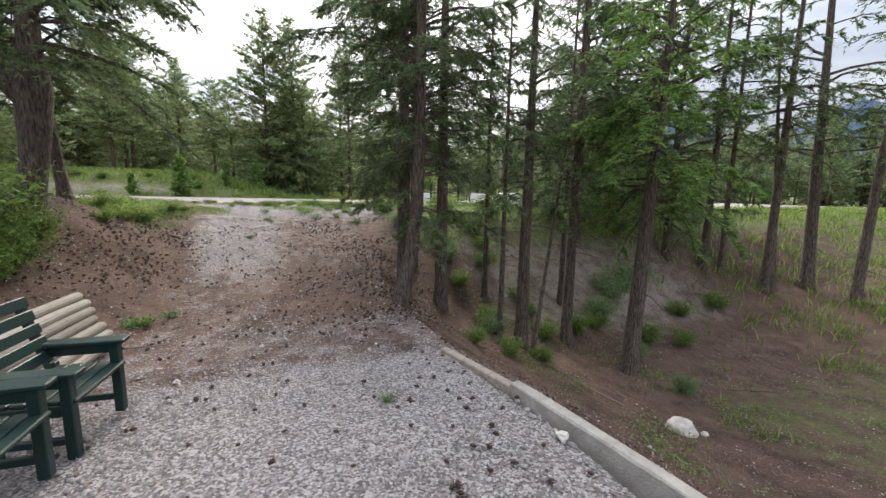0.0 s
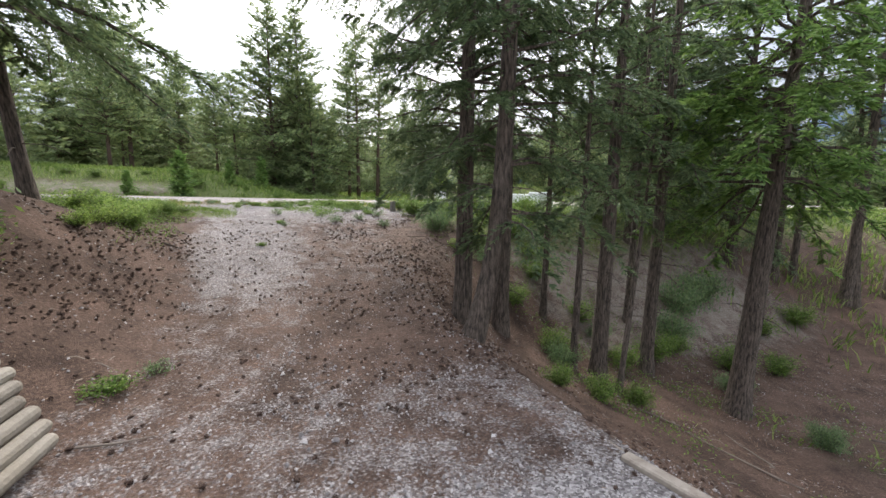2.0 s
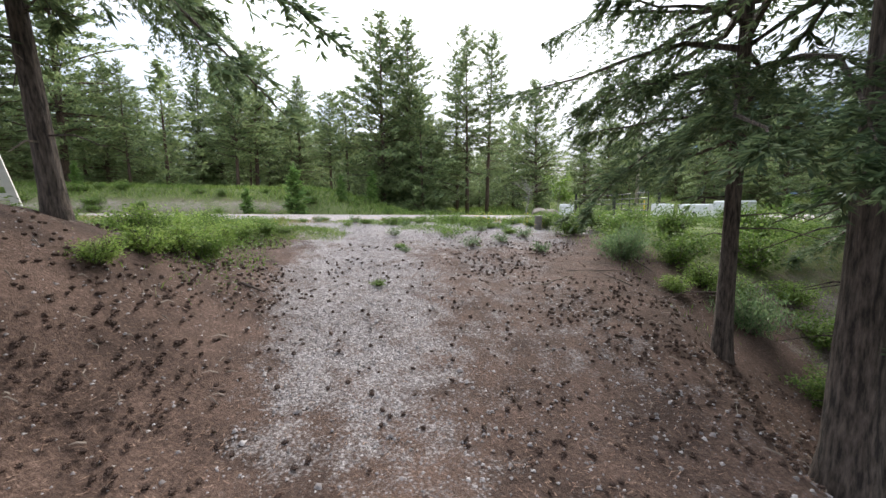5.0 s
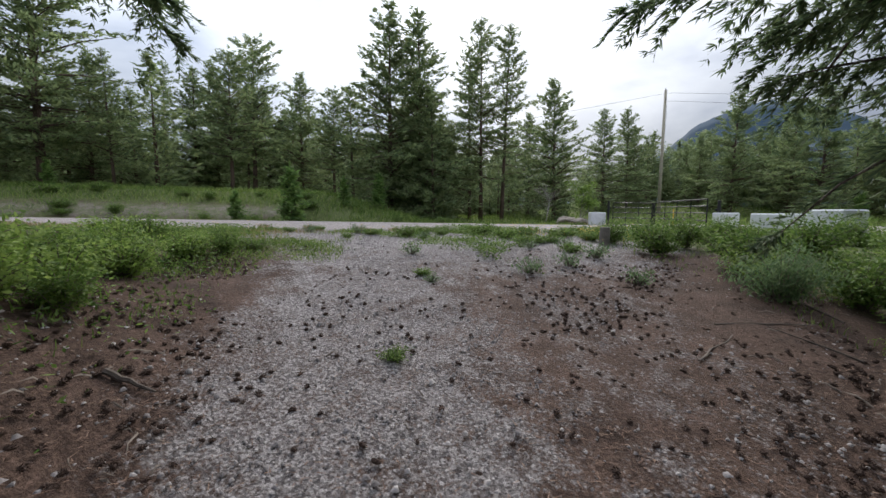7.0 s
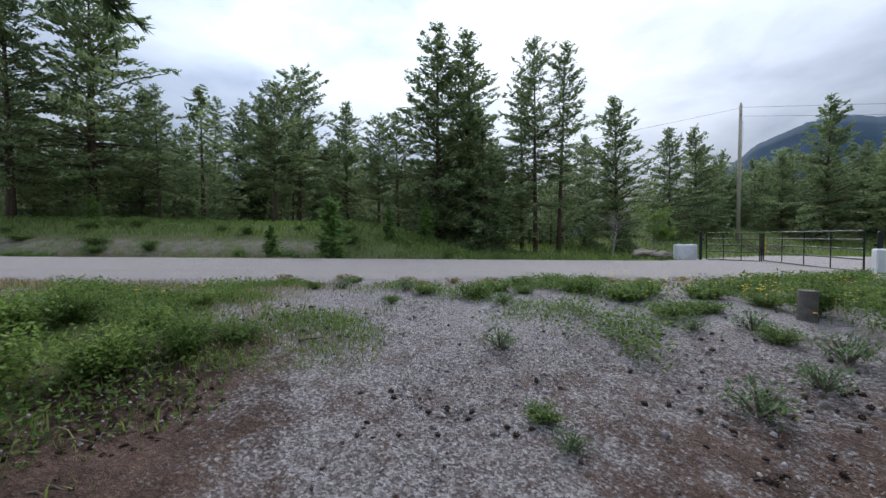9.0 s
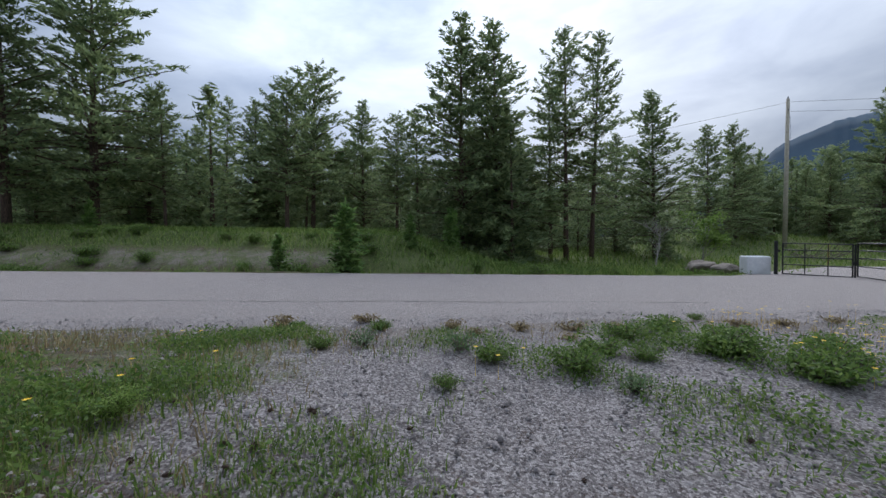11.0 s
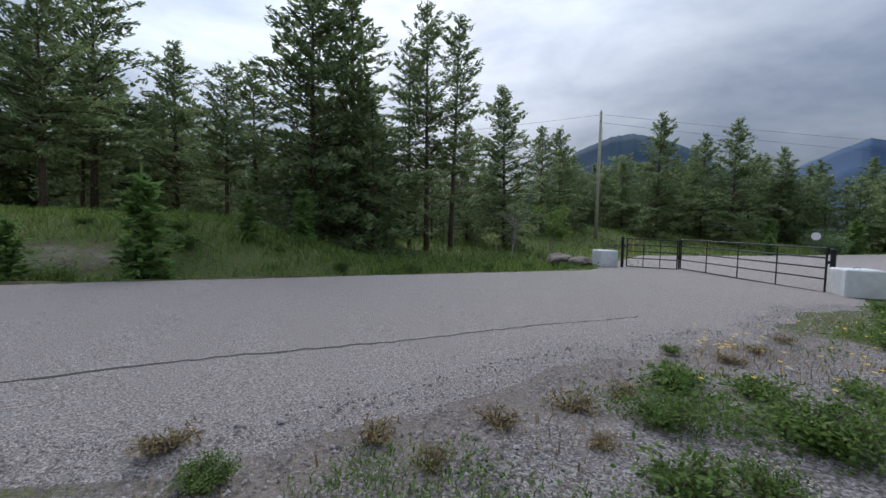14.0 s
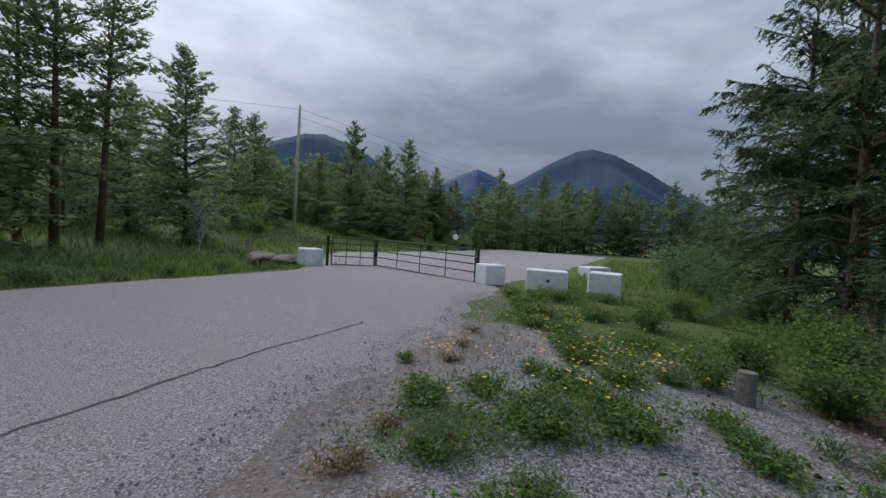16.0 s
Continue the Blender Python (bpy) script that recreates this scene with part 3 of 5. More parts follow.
def conifer(name, label, seed, height, radius, start, reach, whorl, droop, near, bark, needles, lean=(0, 0), bend=0.0, category="tree", group="", dead=0, sweep=(0, 0, 1), burl=0.0, **kw):
    """sweep: the trunk's foot leans this far before it straightens over that height; burl: a swelling two metres up."""
    rng = random.Random(seed)
    root = thing(name, Matrix(), label, category, group)
    n = 16 if near else 6
    path, rad = [], []
    for i in range(n):
        s = (i / (n - 1)) ** (1.5 if near else 1.0)
        h = -0.25 + s * (height + .1)
        bow = 1 - math.exp(-max(0, h) / sweep[2])
        path.append((lean[0] * h + sweep[0] * bow + bend * math.sin(s * 7), lean[1] * h + sweep[1] * bow + bend * math.cos(s * 5), h))
        rad.append(radius * (1 - .93 * s) * (1 + (.35 * math.exp(-max(0, h) * 5) if near else 0)) * (1 + burl * math.exp(-((h - 1.7) / .5) ** 2)))
    part("trunk", Geo().tube(path, rad, 14 if near else 7, rough=.05 if near else 0, seed=seed), bark, root, smooth=True)
    me, wood = crown_mesh(seed, height, start, reach, whorl, droop, near, **kw)
    if lean != (0, 0) or sweep[:2] != (0, 0):
        co = np.empty(len(me.vertices) * 3, np.float32)
        me.vertices.foreach_get("co", co)
        co = co.reshape(-1, 3)
        co[:, 0] += lean[0] * co[:, 2] + sweep[0]
        co[:, 1] += lean[1] * co[:, 2] + sweep[1]
        me.vertices.foreach_set("co", co.ravel())
        for q in wood.v:
            q[:, 0] += lean[0] * q[:, 2] + sweep[0]
            q[:, 1] += lean[1] * q[:, 2] + sweep[1]
    for k in range(dead):
        h = rng.uniform(.7, start + 1.5)
        an, L = rng.uniform(0, 6.28), rng.uniform(.3, 1.1)
        a = Vector((lean[0] * h + sweep[0] * (1 - math.exp(-h / sweep[2])), lean[1] * h + sweep[1] * (1 - math.exp(-h / sweep[2])), h))
        d = Vector((math.cos(an), math.sin(an), rng.uniform(-.25, .1)))
        wood.tube([a, a + d * L * .5 + Vector((0, 0, .02)), a + d * L + Vector((0, 0, -.12 * L))], [.014, .009, .003], 4, cap=False)
    tagged(part("crown", me, needles, root), kind="stuff")
    if wood.v:
        tagged(part("branchwork", wood, bark, root), kind="stuff")
    return root


def stand(ob, x, y, turn=0, s=1.0, dz=0.0, tilt=(0, 0)):
    return copy_thing(ob, pose(x, y, gz(x, y) + dz, tilt[0], tilt[1], turn) @ Matrix.Scale(s / ob.scale[0], 4))


def put(ob, x, y, turn=0, s=1.0, dz=0.0, tilt=(0, 0)):
    ob.matrix_world = pose(x, y, gz(x, y) + dz, tilt[0], tilt[1], turn) @ Matrix.Scale(s, 4)
    return ob


def rows_of(ob, places):
    """The first place takes the built one, the rest take copies."""
    for i, p in enumerate(places):
        (put if i == 0 else stand)(ob, *p)


FIR = "dark-trunked fir with drooping green boughs on the needle-strewn slope"
fir_a = conifer("fir_tree", FIR, 11, 13, .16, 3.8, 2.3, .46, .6, True, BARK, NEEDLE, group="firs beside the drive", dead=14, thin=.2, bushy=.95)
fir_b = conifer("fir_tree", FIR, 12, 14, .16, 4.5, 2.2, .50, .6, True, BARK, NEEDLE, group="firs beside the drive", dead=18, thin=.2, bushy=.95)
fir_slim = conifer("fir_tree", "slim dark fir with thin high boughs among larger firs", 13, 11, .085, 4.5, 1.5, .46, .5, True, BARK, NEEDLE, group="firs beside the drive", dead=14, thin=.4)
fir_f = conifer("fir_tree", "leaning fir with dense bright green boughs above a bare trunk", 14, 11, .21, 4.2, 2.3, .28, .8, True, BARK, NEEDLE_NEW, lean=(.03, .0), group="firs beside the drive", dead=5, bushy=1.2, tuft=1.35, rise=.15)
fir_low = conifer("fir_tree", "fir with grey bark and low green boughs over the drive edge", 15, 12, .135, 1.5, 1.8, .46, .5, True, BARK, NEEDLE, group="firs beside the drive", dead=8, sweep=(.36, .12, 1.0), fine=True)
fir_long = conifer("fir_tree", "slim fir with long drooping boughs reaching over the drive", 16, 11, .10, 2.6, 3.5, .25, .42, True, BARK, NEEDLE, group="firs beside the drive", dead=10, fine=True, bushy=1.15)
fir_old = conifer("fir_tree", "old gnarled fir with a swollen dark trunk on the bank", 17, 11, .20, 2.5, 3.3, .36, .5, True, BARK, NEEDLE, group="firs beside the drive", dead=9, sweep=(.32, .10, 1.1), burl=.55, tuft=1.1, bushy=1.3)
part("limb", Geo().tube([(.25, .06, 1.55), (-.10, -.05, 2.0), (-.28, -.12, 2.6), (-.30, -.15, 3.6), (-.22, -.15, 5.0)], [.13, .11, .09, .07, .03], 10, rough=.06, seed=4), BARK, fir_old, smooth=True)
rows_of(fir_long, [(-1.08, 11.5, 0), (-8.3, 8.95, 200, 1.12, 0, (0, 5))])
rows_of(fir_old, [(-7.05, 7.15, 0)])
rows_of(fir_low, [(-.84, 7.85, 0)])
rows_of(fir_a, [(-1.0, 9.35, 60), (1.8, 10.65, 200, 1.02), (14.1, 17.4, 90, 1.45, 0, (0, 4)), (-10.6, 7.4, 40, 1.1)])
rows_of(fir_b, [(-.25, 10.4, 20, 1.0), (3.17, 11.57, 140, .95), (10.06, 17.5, 250, 1.0), (12.2, 17.0, 310, 1.15), (14.9, 16.2, 20, 1.15, 0, (-2, 6))])
rows_of(fir_slim, [(.91, 12.1, 80, .95), (1.25, 10.5, 160, .9), (3.37, 13.3, 240, 1.1), (10.8, 17.6, 30, 1.4), (12.4, 16.8, 90, 1.3, 0, (0, 8)), (2.0, 10.0, 45, .7, 0, (-4, 17))])
rows_of(fir_f, [(4.42, 10.35, 0)])

PINE = "tall pine in the wood beyond the road"
pines = [
    conifer("pine_tree", PINE, 21, 14, .24, 2.0, 4.2, .27, .25, False, BARK_PINE, NEEDLE_PINE, group="trees beyond the road", top_round=.35),
    conifer("pine_tree", PINE, 22, 14, .22, .8, 4.2, .25, .3, False, BARK_PINE, NEEDLE_PINE, group="trees beyond the road", top_round=.15),
    conifer("pine_tree", "tall slender pine with an open crown beyond the road", 23, 18, .22, 4.0, 3.9, .29, .25, False, BARK_PINE, NEEDLE_PINE, group="trees beyond the road", thin=.35, top_round=.3),
    conifer("spruce_tree", "dark conical spruce in the wood beyond the road", 24, 13, .2, .4, 4.5, .25, .35, False, BARK_PINE, NEEDLE_PINE, group="trees beyond the road"),
    conifer("pine_tree", "pine with a bare lower trunk in the wood", 25, 13, .2, 3.2, 3.7, .27, .2, False, BARK_PINE, NEEDLE_PINE, group="trees beyond the road", top_round=.6),
]
pines += [
    conifer("pine_tree", "pine deep in the wood beyond the road", 26, 13, .2, 1.6, 4.3, .40, .25, False, BARK_PINE, NEEDLE_PINE, group="trees deep in the wood", top_round=.3, coarse=1.8),
    conifer("spruce_tree", "spruce deep in the wood beyond the road", 27, 12, .2, .4, 4.0, .40, .3, False, BARK_PINE, NEEDLE_PINE, group="trees deep in the wood", coarse=1.8),
]
BASE_H = [14, 14, 18, 13, 13, 13, 12]
# x, y, height, which
WOOD = [(-34.2, 20.0, 12.5, 0), (-34.0, 23.3, 15.5, 0), (-35.7, 26.8, 9.5, 1), (-31.7, 25.7, 8.6, 2), (-43.6, 35.1, 10, 1), (-38.4, 33.9, 11.5, 2), (-35.4, 34.5, 11, 1), (-35.8, 37.1, 12.3, 1), (-28.9, 34.3, 12.4, 4), (-28.0, 39.1, 11.1, 3),
        (-43.1, 70.0, 12, 3), (-34.4, 51.7, 8.8, 3), (-33.1, 58.5, 9, 3), (-17.8, 36.3, 15.3, 1), (-15.8, 38.0, 16.0, 1), (-13.7, 44.6, 15.4, 2), (-12.1, 42.4, 17.0, 2), (-10.5, 43.6, 16.6, 2), (-9.5, 54.6, 11.5, 3), (-6.24, 48.2, 13.3, 3), (-1.2, 60.6, 12, 3), (3.4, 72.1, 11, 3),
        (-39.6, 22.7, 7, 1), (-42.8, 25.7, 8, 1), (-43.4, 29.2, 9, 2), (-36.0, 44.0, 10.3, 1), (-37.9, 49.0, 11.1, 3), (-20.2, 58.7, 12.4, 3), (-23.5, 52.1, 14.0, 1), (-17.0, 41.8, 11.5, 3), (-15.2, 41.0, 9.0, 3),
        (2.1, 66.4, 12.9, 1), (13.6, 65.7, 15.3, 1), (21.1, 69.8, 13.6, 3), (21.9, 64.7, 14.7, 3), (32.4, 72.0, 12.7, 3), (41.5, 77.6, 12, 1), (49.2, 77.5, 12.8, 3), (53.4, 73.3, 12.9, 3), (54.0, 64.9, 15.0, 3), (56.5, 61.5, 14.0, 1), (59.3, 57.2, 12.6, 3), (63.0, 54.8, 12.4, 1), (63.0, 50.5, 11.1, 3), (60.1, 41.2, 10.3, 3), (11.7, 71.9, 10, 1), (22.0, 78.4, 11.5, 1), (33.2, 77.6, 12.4, 1), (18.7, 85.3, 11.0, 3)]
rngw = random.Random(8)
for k in range(88):
    x, y = to_xy(rngw.uniform(-80, 2), rngw.uniform(19, 52))
    WOOD.append((x, y, rngw.uniform(6.5, 10), rngw.choice([5, 5, 6, 4])))
for k in range(60):
    x, y = to_xy(rngw.uniform(-60, 0), rngw.uniform(24, 48))
    WOOD.append((x, y, rngw.uniform(4, 8), 6))
for k in range(26):
    x, y = to_xy(rngw.uniform(-3, 16), rngw.uniform(38, 60))
    WOOD.append((x, y, rngw.uniform(7, 11), rngw.choice([5, 6])))
for k in range(110):
    x, y = to_xy(rngw.uniform(-105, 30), rngw.uniform(50, 105))
    WOOD.append((x, y, rngw.uniform(9, 15), rngw.choice([5, 5, 6])))
for k in range(56):
    x, y = to_xy(rngw.uniform(-4, 62), rngw.uniform(46, 78))
    WOOD.append((x, y, rngw.uniform(5.5, 9), 6))
for k in range(84):
    a = k / 83
    x, y = 6 + 62 * a + rngw.uniform(-4, 4), 84 - 52 * a ** 1.7 + rngw.uniform(-4, 14)
    WOOD.append((x, y, rngw.uniform(8.5, 13), rngw.choice([5, 5, 6])))
taken = set()
for x, y, h, w in WOOD:
    s = h / BASE_H[w]
    (stand if w in taken else put)(pines[w], x, y, rngw.uniform(0, 360), s, -.05, (rngw.uniform(-1.5, 1.5), rngw.uniform(-1.5, 1.5)))
    taken.add(w)

sapling = conifer("spruce_sapling", "young bushy spruce in the grass beside the road", 31, 3.1, .05, .1, .75, .13, .15, False, BARK_PINE, NEEDLE_NEW, group="young spruces", rise=.4)
rows_of(sapling, [(-16.95, 23.95, 0, .92, -.05), (-18.8, 22.5, 50, .5), (-15.5, 30, 90, .7), (-16.4, 27.6, 20, .5), (-30, 21.5, 70, .45), (23, 60, 10, 1.1), (29, 57, 90, 1.2), (40, 57, 30, 1.3), (16, 50, 200, .7)])
side_fir = conifer("fir_tree", "large roadside fir with wide dark boughs", 41, 12, .17, 1.5, 4.0, .40, .4, True, BARK, NEEDLE, group="roadside firs", dead=8, full=True, bushy=1.6, tuft=1.1)
rows_of(side_fir, [(4.7, 17.0, 0, 1.0), (6.4, 18.4, 140, .9), (8.6, 17.6, 240, 1.05)])
for k in range(5):
    x, y = to_xy(18 + 4.6 * k + rngw.uniform(-1, 1), rngw.uniform(-17, -4))
    stand(fir_b if k % 2 else fir_slim, x, y, rngw.uniform(0, 360), rngw.uniform(.8, 1.3))


# ---- broadleaf shrubs and weeds ----
def bush_mesh(seed, r, h, n, leaf, flat=0.5, stems=10, spiky=0.0):
    rng = np.random.RandomState(seed)
    verts, tris, wood = [], [], Geo()
    for k in range(stems):
        an = rng.uniform(0, 6.28)
        R = r * rng.uniform(.25, .95)
        H = h * rng.uniform(.5, 1.0) * (1 - .35 * (R / r) ** 2)
        p0 = np.array([math.cos(an), math.sin(an), 0]) * R * .15
        p2 = np.array([math.cos(an) * R, math.sin(an) * R, H])
        p1 = (p0 + p2) / 2 + np.array([0, 0, H * .18])
        wood.tube([p0, p1, p2], [.006 + .006 * r, .004 + .003 * r, .002], 4, cap=False)
        m = n // stems
        s = rng.uniform(.15, 1.05, m)[:, None]
        c = (1 - s) ** 2 * p0 + 2 * s * (1 - s) * p1 + s * s * p2
        c = c + rng.normal(0, 1, (m, 3)) * np.array([r * .16, r * .16, h * .08])
        c[:, 2] = np.maximum(c[:, 2], .015)
        al = unit(rng.normal(0, 1, (m, 3)) * np.array([1, 1, flat]) + np.array([0, 0, .25 + spiky]))
        sd = unit(np.cross(al, rng.normal(0, .5, (m, 3)) + np.array([0, 0, .8])))
        sprays(verts, tris, c, al, sd, (leaf * rng.uniform(.6, 1.4, m))[:, None], leaf * (.5 - .3 * min(1, spiky)), rng)
    return tri_mesh("leaves", np.concatenate(verts), np.concatenate(tris)), wood


def bush(name, label, category, seed, r, h, n, leaf, mat, group="", **kw):
    root = thing(name, Matrix(), label, category, group)
    me, wood = bush_mesh(seed, r, h, n, leaf, **kw)
    tagged(part("foliage", me, mat, root), kind="stuff")
    tagged(part("stalk", wood, STICK, root), kind="stuff")
    return root


shrub_a = bush("shrub", "leafy green shrub on the bank beside the drive", "shrub", 51, .8, .9, 2600, .075, LEAF, "shrubs on the bank", stems=26)
shrub_b = bush("shrub", "grey-green broom-like bush on the slope", "shrub", 52, .7, .9, 2600, .10, LEAF_PALE, "shrubs on the slope", stems=34, spiky=.9)
shrub_c = bush("shrub", "tall leafy bush at the roadside", "shrub", 53, 1.3, 1.7, 4200, .10, LEAF_PALE, "roadside bushes", stems=34)
rows_of(shrub_a, [(-8.6, 10.8, 0, 0.45), (-5.7, 5.7, 30, 0.71), (-6.3, 6.6, 90, 0.62), (-5.5, 4.9, 200, 0.56), (-6.6, 5.6, 300, 0.74), (-9.3, 11.7, 40, 0.5), (-8.2, 9.9, 80, 0.45), (-9.8, 10.6, 120, 0.5), (-10.3, 12.7, 160, 0.45), (-9.0, 12.9, 200, 0.41), (-7.7, 10.3, 240, 0.41), (-2.9, 16.3, 10, 0.74), (-1.7, 15.5, 60, 0.89), (-2.2, 17.3, 100, 0.74), (-0.6, 16.6, 170, 0.94), (-0.9, 14.6, 220, 0.84), (-3.5, 17.3, 300, 0.56), (0.6, 15.3, 20, 1.03), (1.2, 17.0, 60, 1.03), (-1.0, 19.2, 90, 0.66), (1.5, 19.6, 120, 0.74), (1.4, 9.2, 0, .5), (2.2, 9.6, 40, .45), (1.0, 10.9, 80, .6), (2.6, 11.4, 120, .6), (3.6, 12.2, 160, .7), (4.3, 12.7, 200, .6), (5.7, 12.5, 240, .75), (.6, 8.9, 280, .42), (6.9, 12.6, 320, .6), (2.0, 12.6, 20, .6), (7.8, 14.6, 60, .7), (9.5, 15.5, 100, .8), (.2, 11.9, 140, .6), (-.3, 13.6, 180, .6), (.9, 13.4, 220, .7)])
rows_of(shrub_b, [(5.3, 14.4, 0, 1.2), (4.6, 13.3, 50, .9), (1.0, 10.4, 90, .6), (5.2, 9.3, 130, .55), (6.4, 15.3, 170, 1.2), (4.9, 11.2, 210, .6), (-1.9, 14.2, 250, .8), (2.3, 12.2, 300, .5), (-.3, 12.9, 20, .8), (-6.0, 5.9, 200, .5)])
rows_of(shrub_c, [(9.5, 22.6, 0, 1.35), (11.5, 22.0, 70, 1.2), (4.0, 18.6, 120, .75), (5.8, 19.6, 160, .8), (25, 55, 30, 1.3), (30, 62, 80, 1.6), (7.5, 21, 200, .8)])
shrub_e = bush("shrub", "dense broad-leaved green bush above the log wall", "shrub", 55, 1.0, 1.35, 2600, .095, LEAF, "shrubs on the bank", stems=34)
rows_of(shrub_e, [(-6.1, 5.4, 0, 1.0), (-6.2, 4.6, 70, .85), (-6.7, 6.1, 140, .8), (-5.5, 5.3, 210, .45)])

shrub_d = bush("shrub", "low bright yellow-green leafy plants on the bank", "shrub", 54, .5, .42, 1900, .05, LEAF_ASPEN, "shrubs on the bank", stems=30)
rows_of(shrub_d, [(-8.6, 11.3, 0, 1.0), (-8.1, 10.5, 40, .9), (-7.8, 9.9, 80, .9), (-9.15, 12.4, 120, .8), (-9.7, 13.0, 160, .5), (-8.9, 10.7, 200, 1.0), (-7.5, 9.3, 240, .8), (-8.4, 10.0, 280, 1.1), (-9.4, 11.8, 320, 1.0), (-10.3, 12.2, 20, 1.0), (-7.1, 8.6, 60, .6), (-10.1, 13.8, 100, .4), (-1.9, 15.0, 140, 1.0), (-.6, 13.9, 180, 1.1), (.9, 14.4, 220, 1.0), (-1.2, 13.2, 260, .7)])
weed_a = bush("weed_clump", "low clump of dark green weeds in the gravel", "weed", 61, .28, .17, 800, .040, LEAF, "weeds in the gravel", stems=16)
weed_b = bush("weed_clump", "sparse pale weed tuft in the gravel", "weed", 62, .26, .24, 260, .05, LEAF_PALE, "weeds in the gravel", stems=16, spiky=.6)
weed_d = bush("weed_clump", "lush leafy green weed clump on the road verge", "weed", 64, .30, .24, 1500, .036, LEAF, "weeds on the verge", stems=30, spiky=.3)
rows_of(weed_d, [(-7.65, 16.4, 0, 1.15), (-7.34, 17.8, 40, 1.0), (-6.35, 17.7, 90, 1.35), (-5.55, 17.5, 130, 1.15), (-7.15, 17.0, 170, .8), (-2.3, 20.7, 210, 1.3), (-3.25, 19.5, 250, 1.3), (-2.7, 18.4, 290, 1.25), (-4.9, 16.6, 330, .8), (-3.9, 17.6, 20, 1.0), (-6.95, 18.5, 60, .8), (-1.3, 20.2, 100, 1.4), (-4.4, 18.6, 140, 1.2), (-10.2, 16.7, 180, .6), (-8.5, 16.2, 220, .65), (-8.6, 15.45, 260, .5), (-1.6, 17.3, 300, 1.3), (-.8, 22.9, 340, 1.3), (.4, 22.2, 30, 1.4), (1.3, 21.4, 70, 1.4), (-5.3, 18.6, 110, .7), (-2.8, 16.3, 150, 1.1), (-4.3, 15.7, 190, .8), (-9.2, 12.4, 230, 1.0), (-8.9, 13.3, 270, .9), (-10.2, 15.7, 310, .6), (-6.4, 19.6, 350, .5)])
weed_c = bush("weed_clump", "dry reddish weed tuft at the road edge", "weed", 63, .24, .14, 300, .045, GRASS_DRY, "dry weeds", stems=16, spiky=.5)
rows_of(weed_a, [(-5.55, 11.3, 0, .55), (-6.16, 13.45, 30, .6), (-10.2, 16.75, 60, .6), (-7.6, 17.0, 90, 1.25), (-6.9, 18.6, 130, 1.2), (-6.4, 17.6, 170, 1.3), (-5.7, 17.1, 200, 1.4), (-11.2, 16.3, 240, .5), (-6.2, 18.4, 280, 1.2), (-8.45, 16.3, 310, .9), (-5.3, 18.1, 340, 1.5), (-5.2, 16.4, 20, 1.1), (-4.6, 17.9, 50, 1.5), (-3.3, 20.2, 80, 1.6), (-2.4, 21.2, 110, 1.7), (-1.6, 21.9, 150, 1.6), (-.2, 22.4, 190, 1.7), (-3.9, 18.9, 220, 1.6), (-4.65, 16.8, 260, 1.0), (-4.1, 5.9, 290, .9)])
rows_of(weed_b, [(-4.84, 14.1, 0, 1.1), (-6.74, 14.42, 40, .9), (-5.95, 13.2, 80, .6), (-4.3, 14.7, 120, 1.0), (-8.9, 16.4, 160, 1.0), (-4.0, 6.3, 200, .7), (-.25, 3.95, 240, .45), (-7.2, 16.1, 280, .8), (-3.9, 15.4, 320, 1.2), (-9.9, 16.0, 20, .9), (-5.0, 15.8, 70, .8), (-4.4, 16.1, 10, 1.0), (-3.4, 14.2, 130, 1.0)])
rows_of(weed_c, [(-10.6, 17.0, 0, 1.0), (-9.4, 17.3, 40, .9), (-8.6, 17.6, 80, .9), (-8.0, 17.9, 120, 1.0), (-7.5, 18.2, 160, .8), (-9.0, 17.0, 200, .7), (-11.4, 16.2, 240, 1.1), (-5.9, 19.3, 280, .9), (-5.3, 19.8, 320, .8), (-7.9, 17.4, 15, .7), (-4.6, 20.4, 60, .8)])


# ---- grass, flowers, gravel, litter: uncountable stuff ----
def scatter(seed, n, u0, u1, v0, v1, keep):
    rng = np.random.RandomState(seed)
    u, v = rng.uniform(u0, u1, n), rng.uniform(v0, v1, n)
    patch = np.sin(u * 1.3 + 2 * np.sin(v * .7)) * np.sin(v * 1.1 + 1.5 * np.sin(u * .9)) + .5 * np.sin(u * 3.1) * np.sin(v * 3.7)
    ok = rng.rand(n) < keep(u, v, patch)
    u, v = u[ok], v[ok]
    x, y = to_xy(u, v)
    return rng, u, v, np.stack([x, y, ground_z(x, y)], 1)


def blades(name, label, mat, seed, n, area, keep, h, w):
    rng, u, v, p = scatter(seed, n, *area, keep)
    k = len(p)
    an = rng.uniform(0, 6.28, k)
    H = h * rng.uniform(.45, 1.25, k)
    side = np.stack([np.cos(an), np.sin(an), 0 * an], 1)
    an2 = rng.uniform(0, 6.28, k)
    bend = np.stack([np.cos(an2), np.sin(an2), 0 * an], 1) * (H * rng.uniform(.1, 1.3, k))[:, None]
    up = np.array([0, 0, 1.0]) * H[:, None]
    W = (w * rng.uniform(.7, 1.4, k))[:, None]
    low = np.array([0, 0, -.02])
    V = np.stack([p + low - side * W, p + low + side * W, p + up * .6 + bend * .35 - side * W * .7, p + up * .6 + bend * .35 + side * W * .7, p + up + bend], 1).reshape(-1, 3)
    i = 5 * np.arange(k)
    T = np.concatenate([np.stack([i, i + 1, i + 3], 1), np.stack([i, i + 3, i + 2], 1), np.stack([i + 2, i + 3, i + 4], 1)])
    tagged(part(name, tri_mesh(name, V, T), mat), label, "grass", kind="stuff")


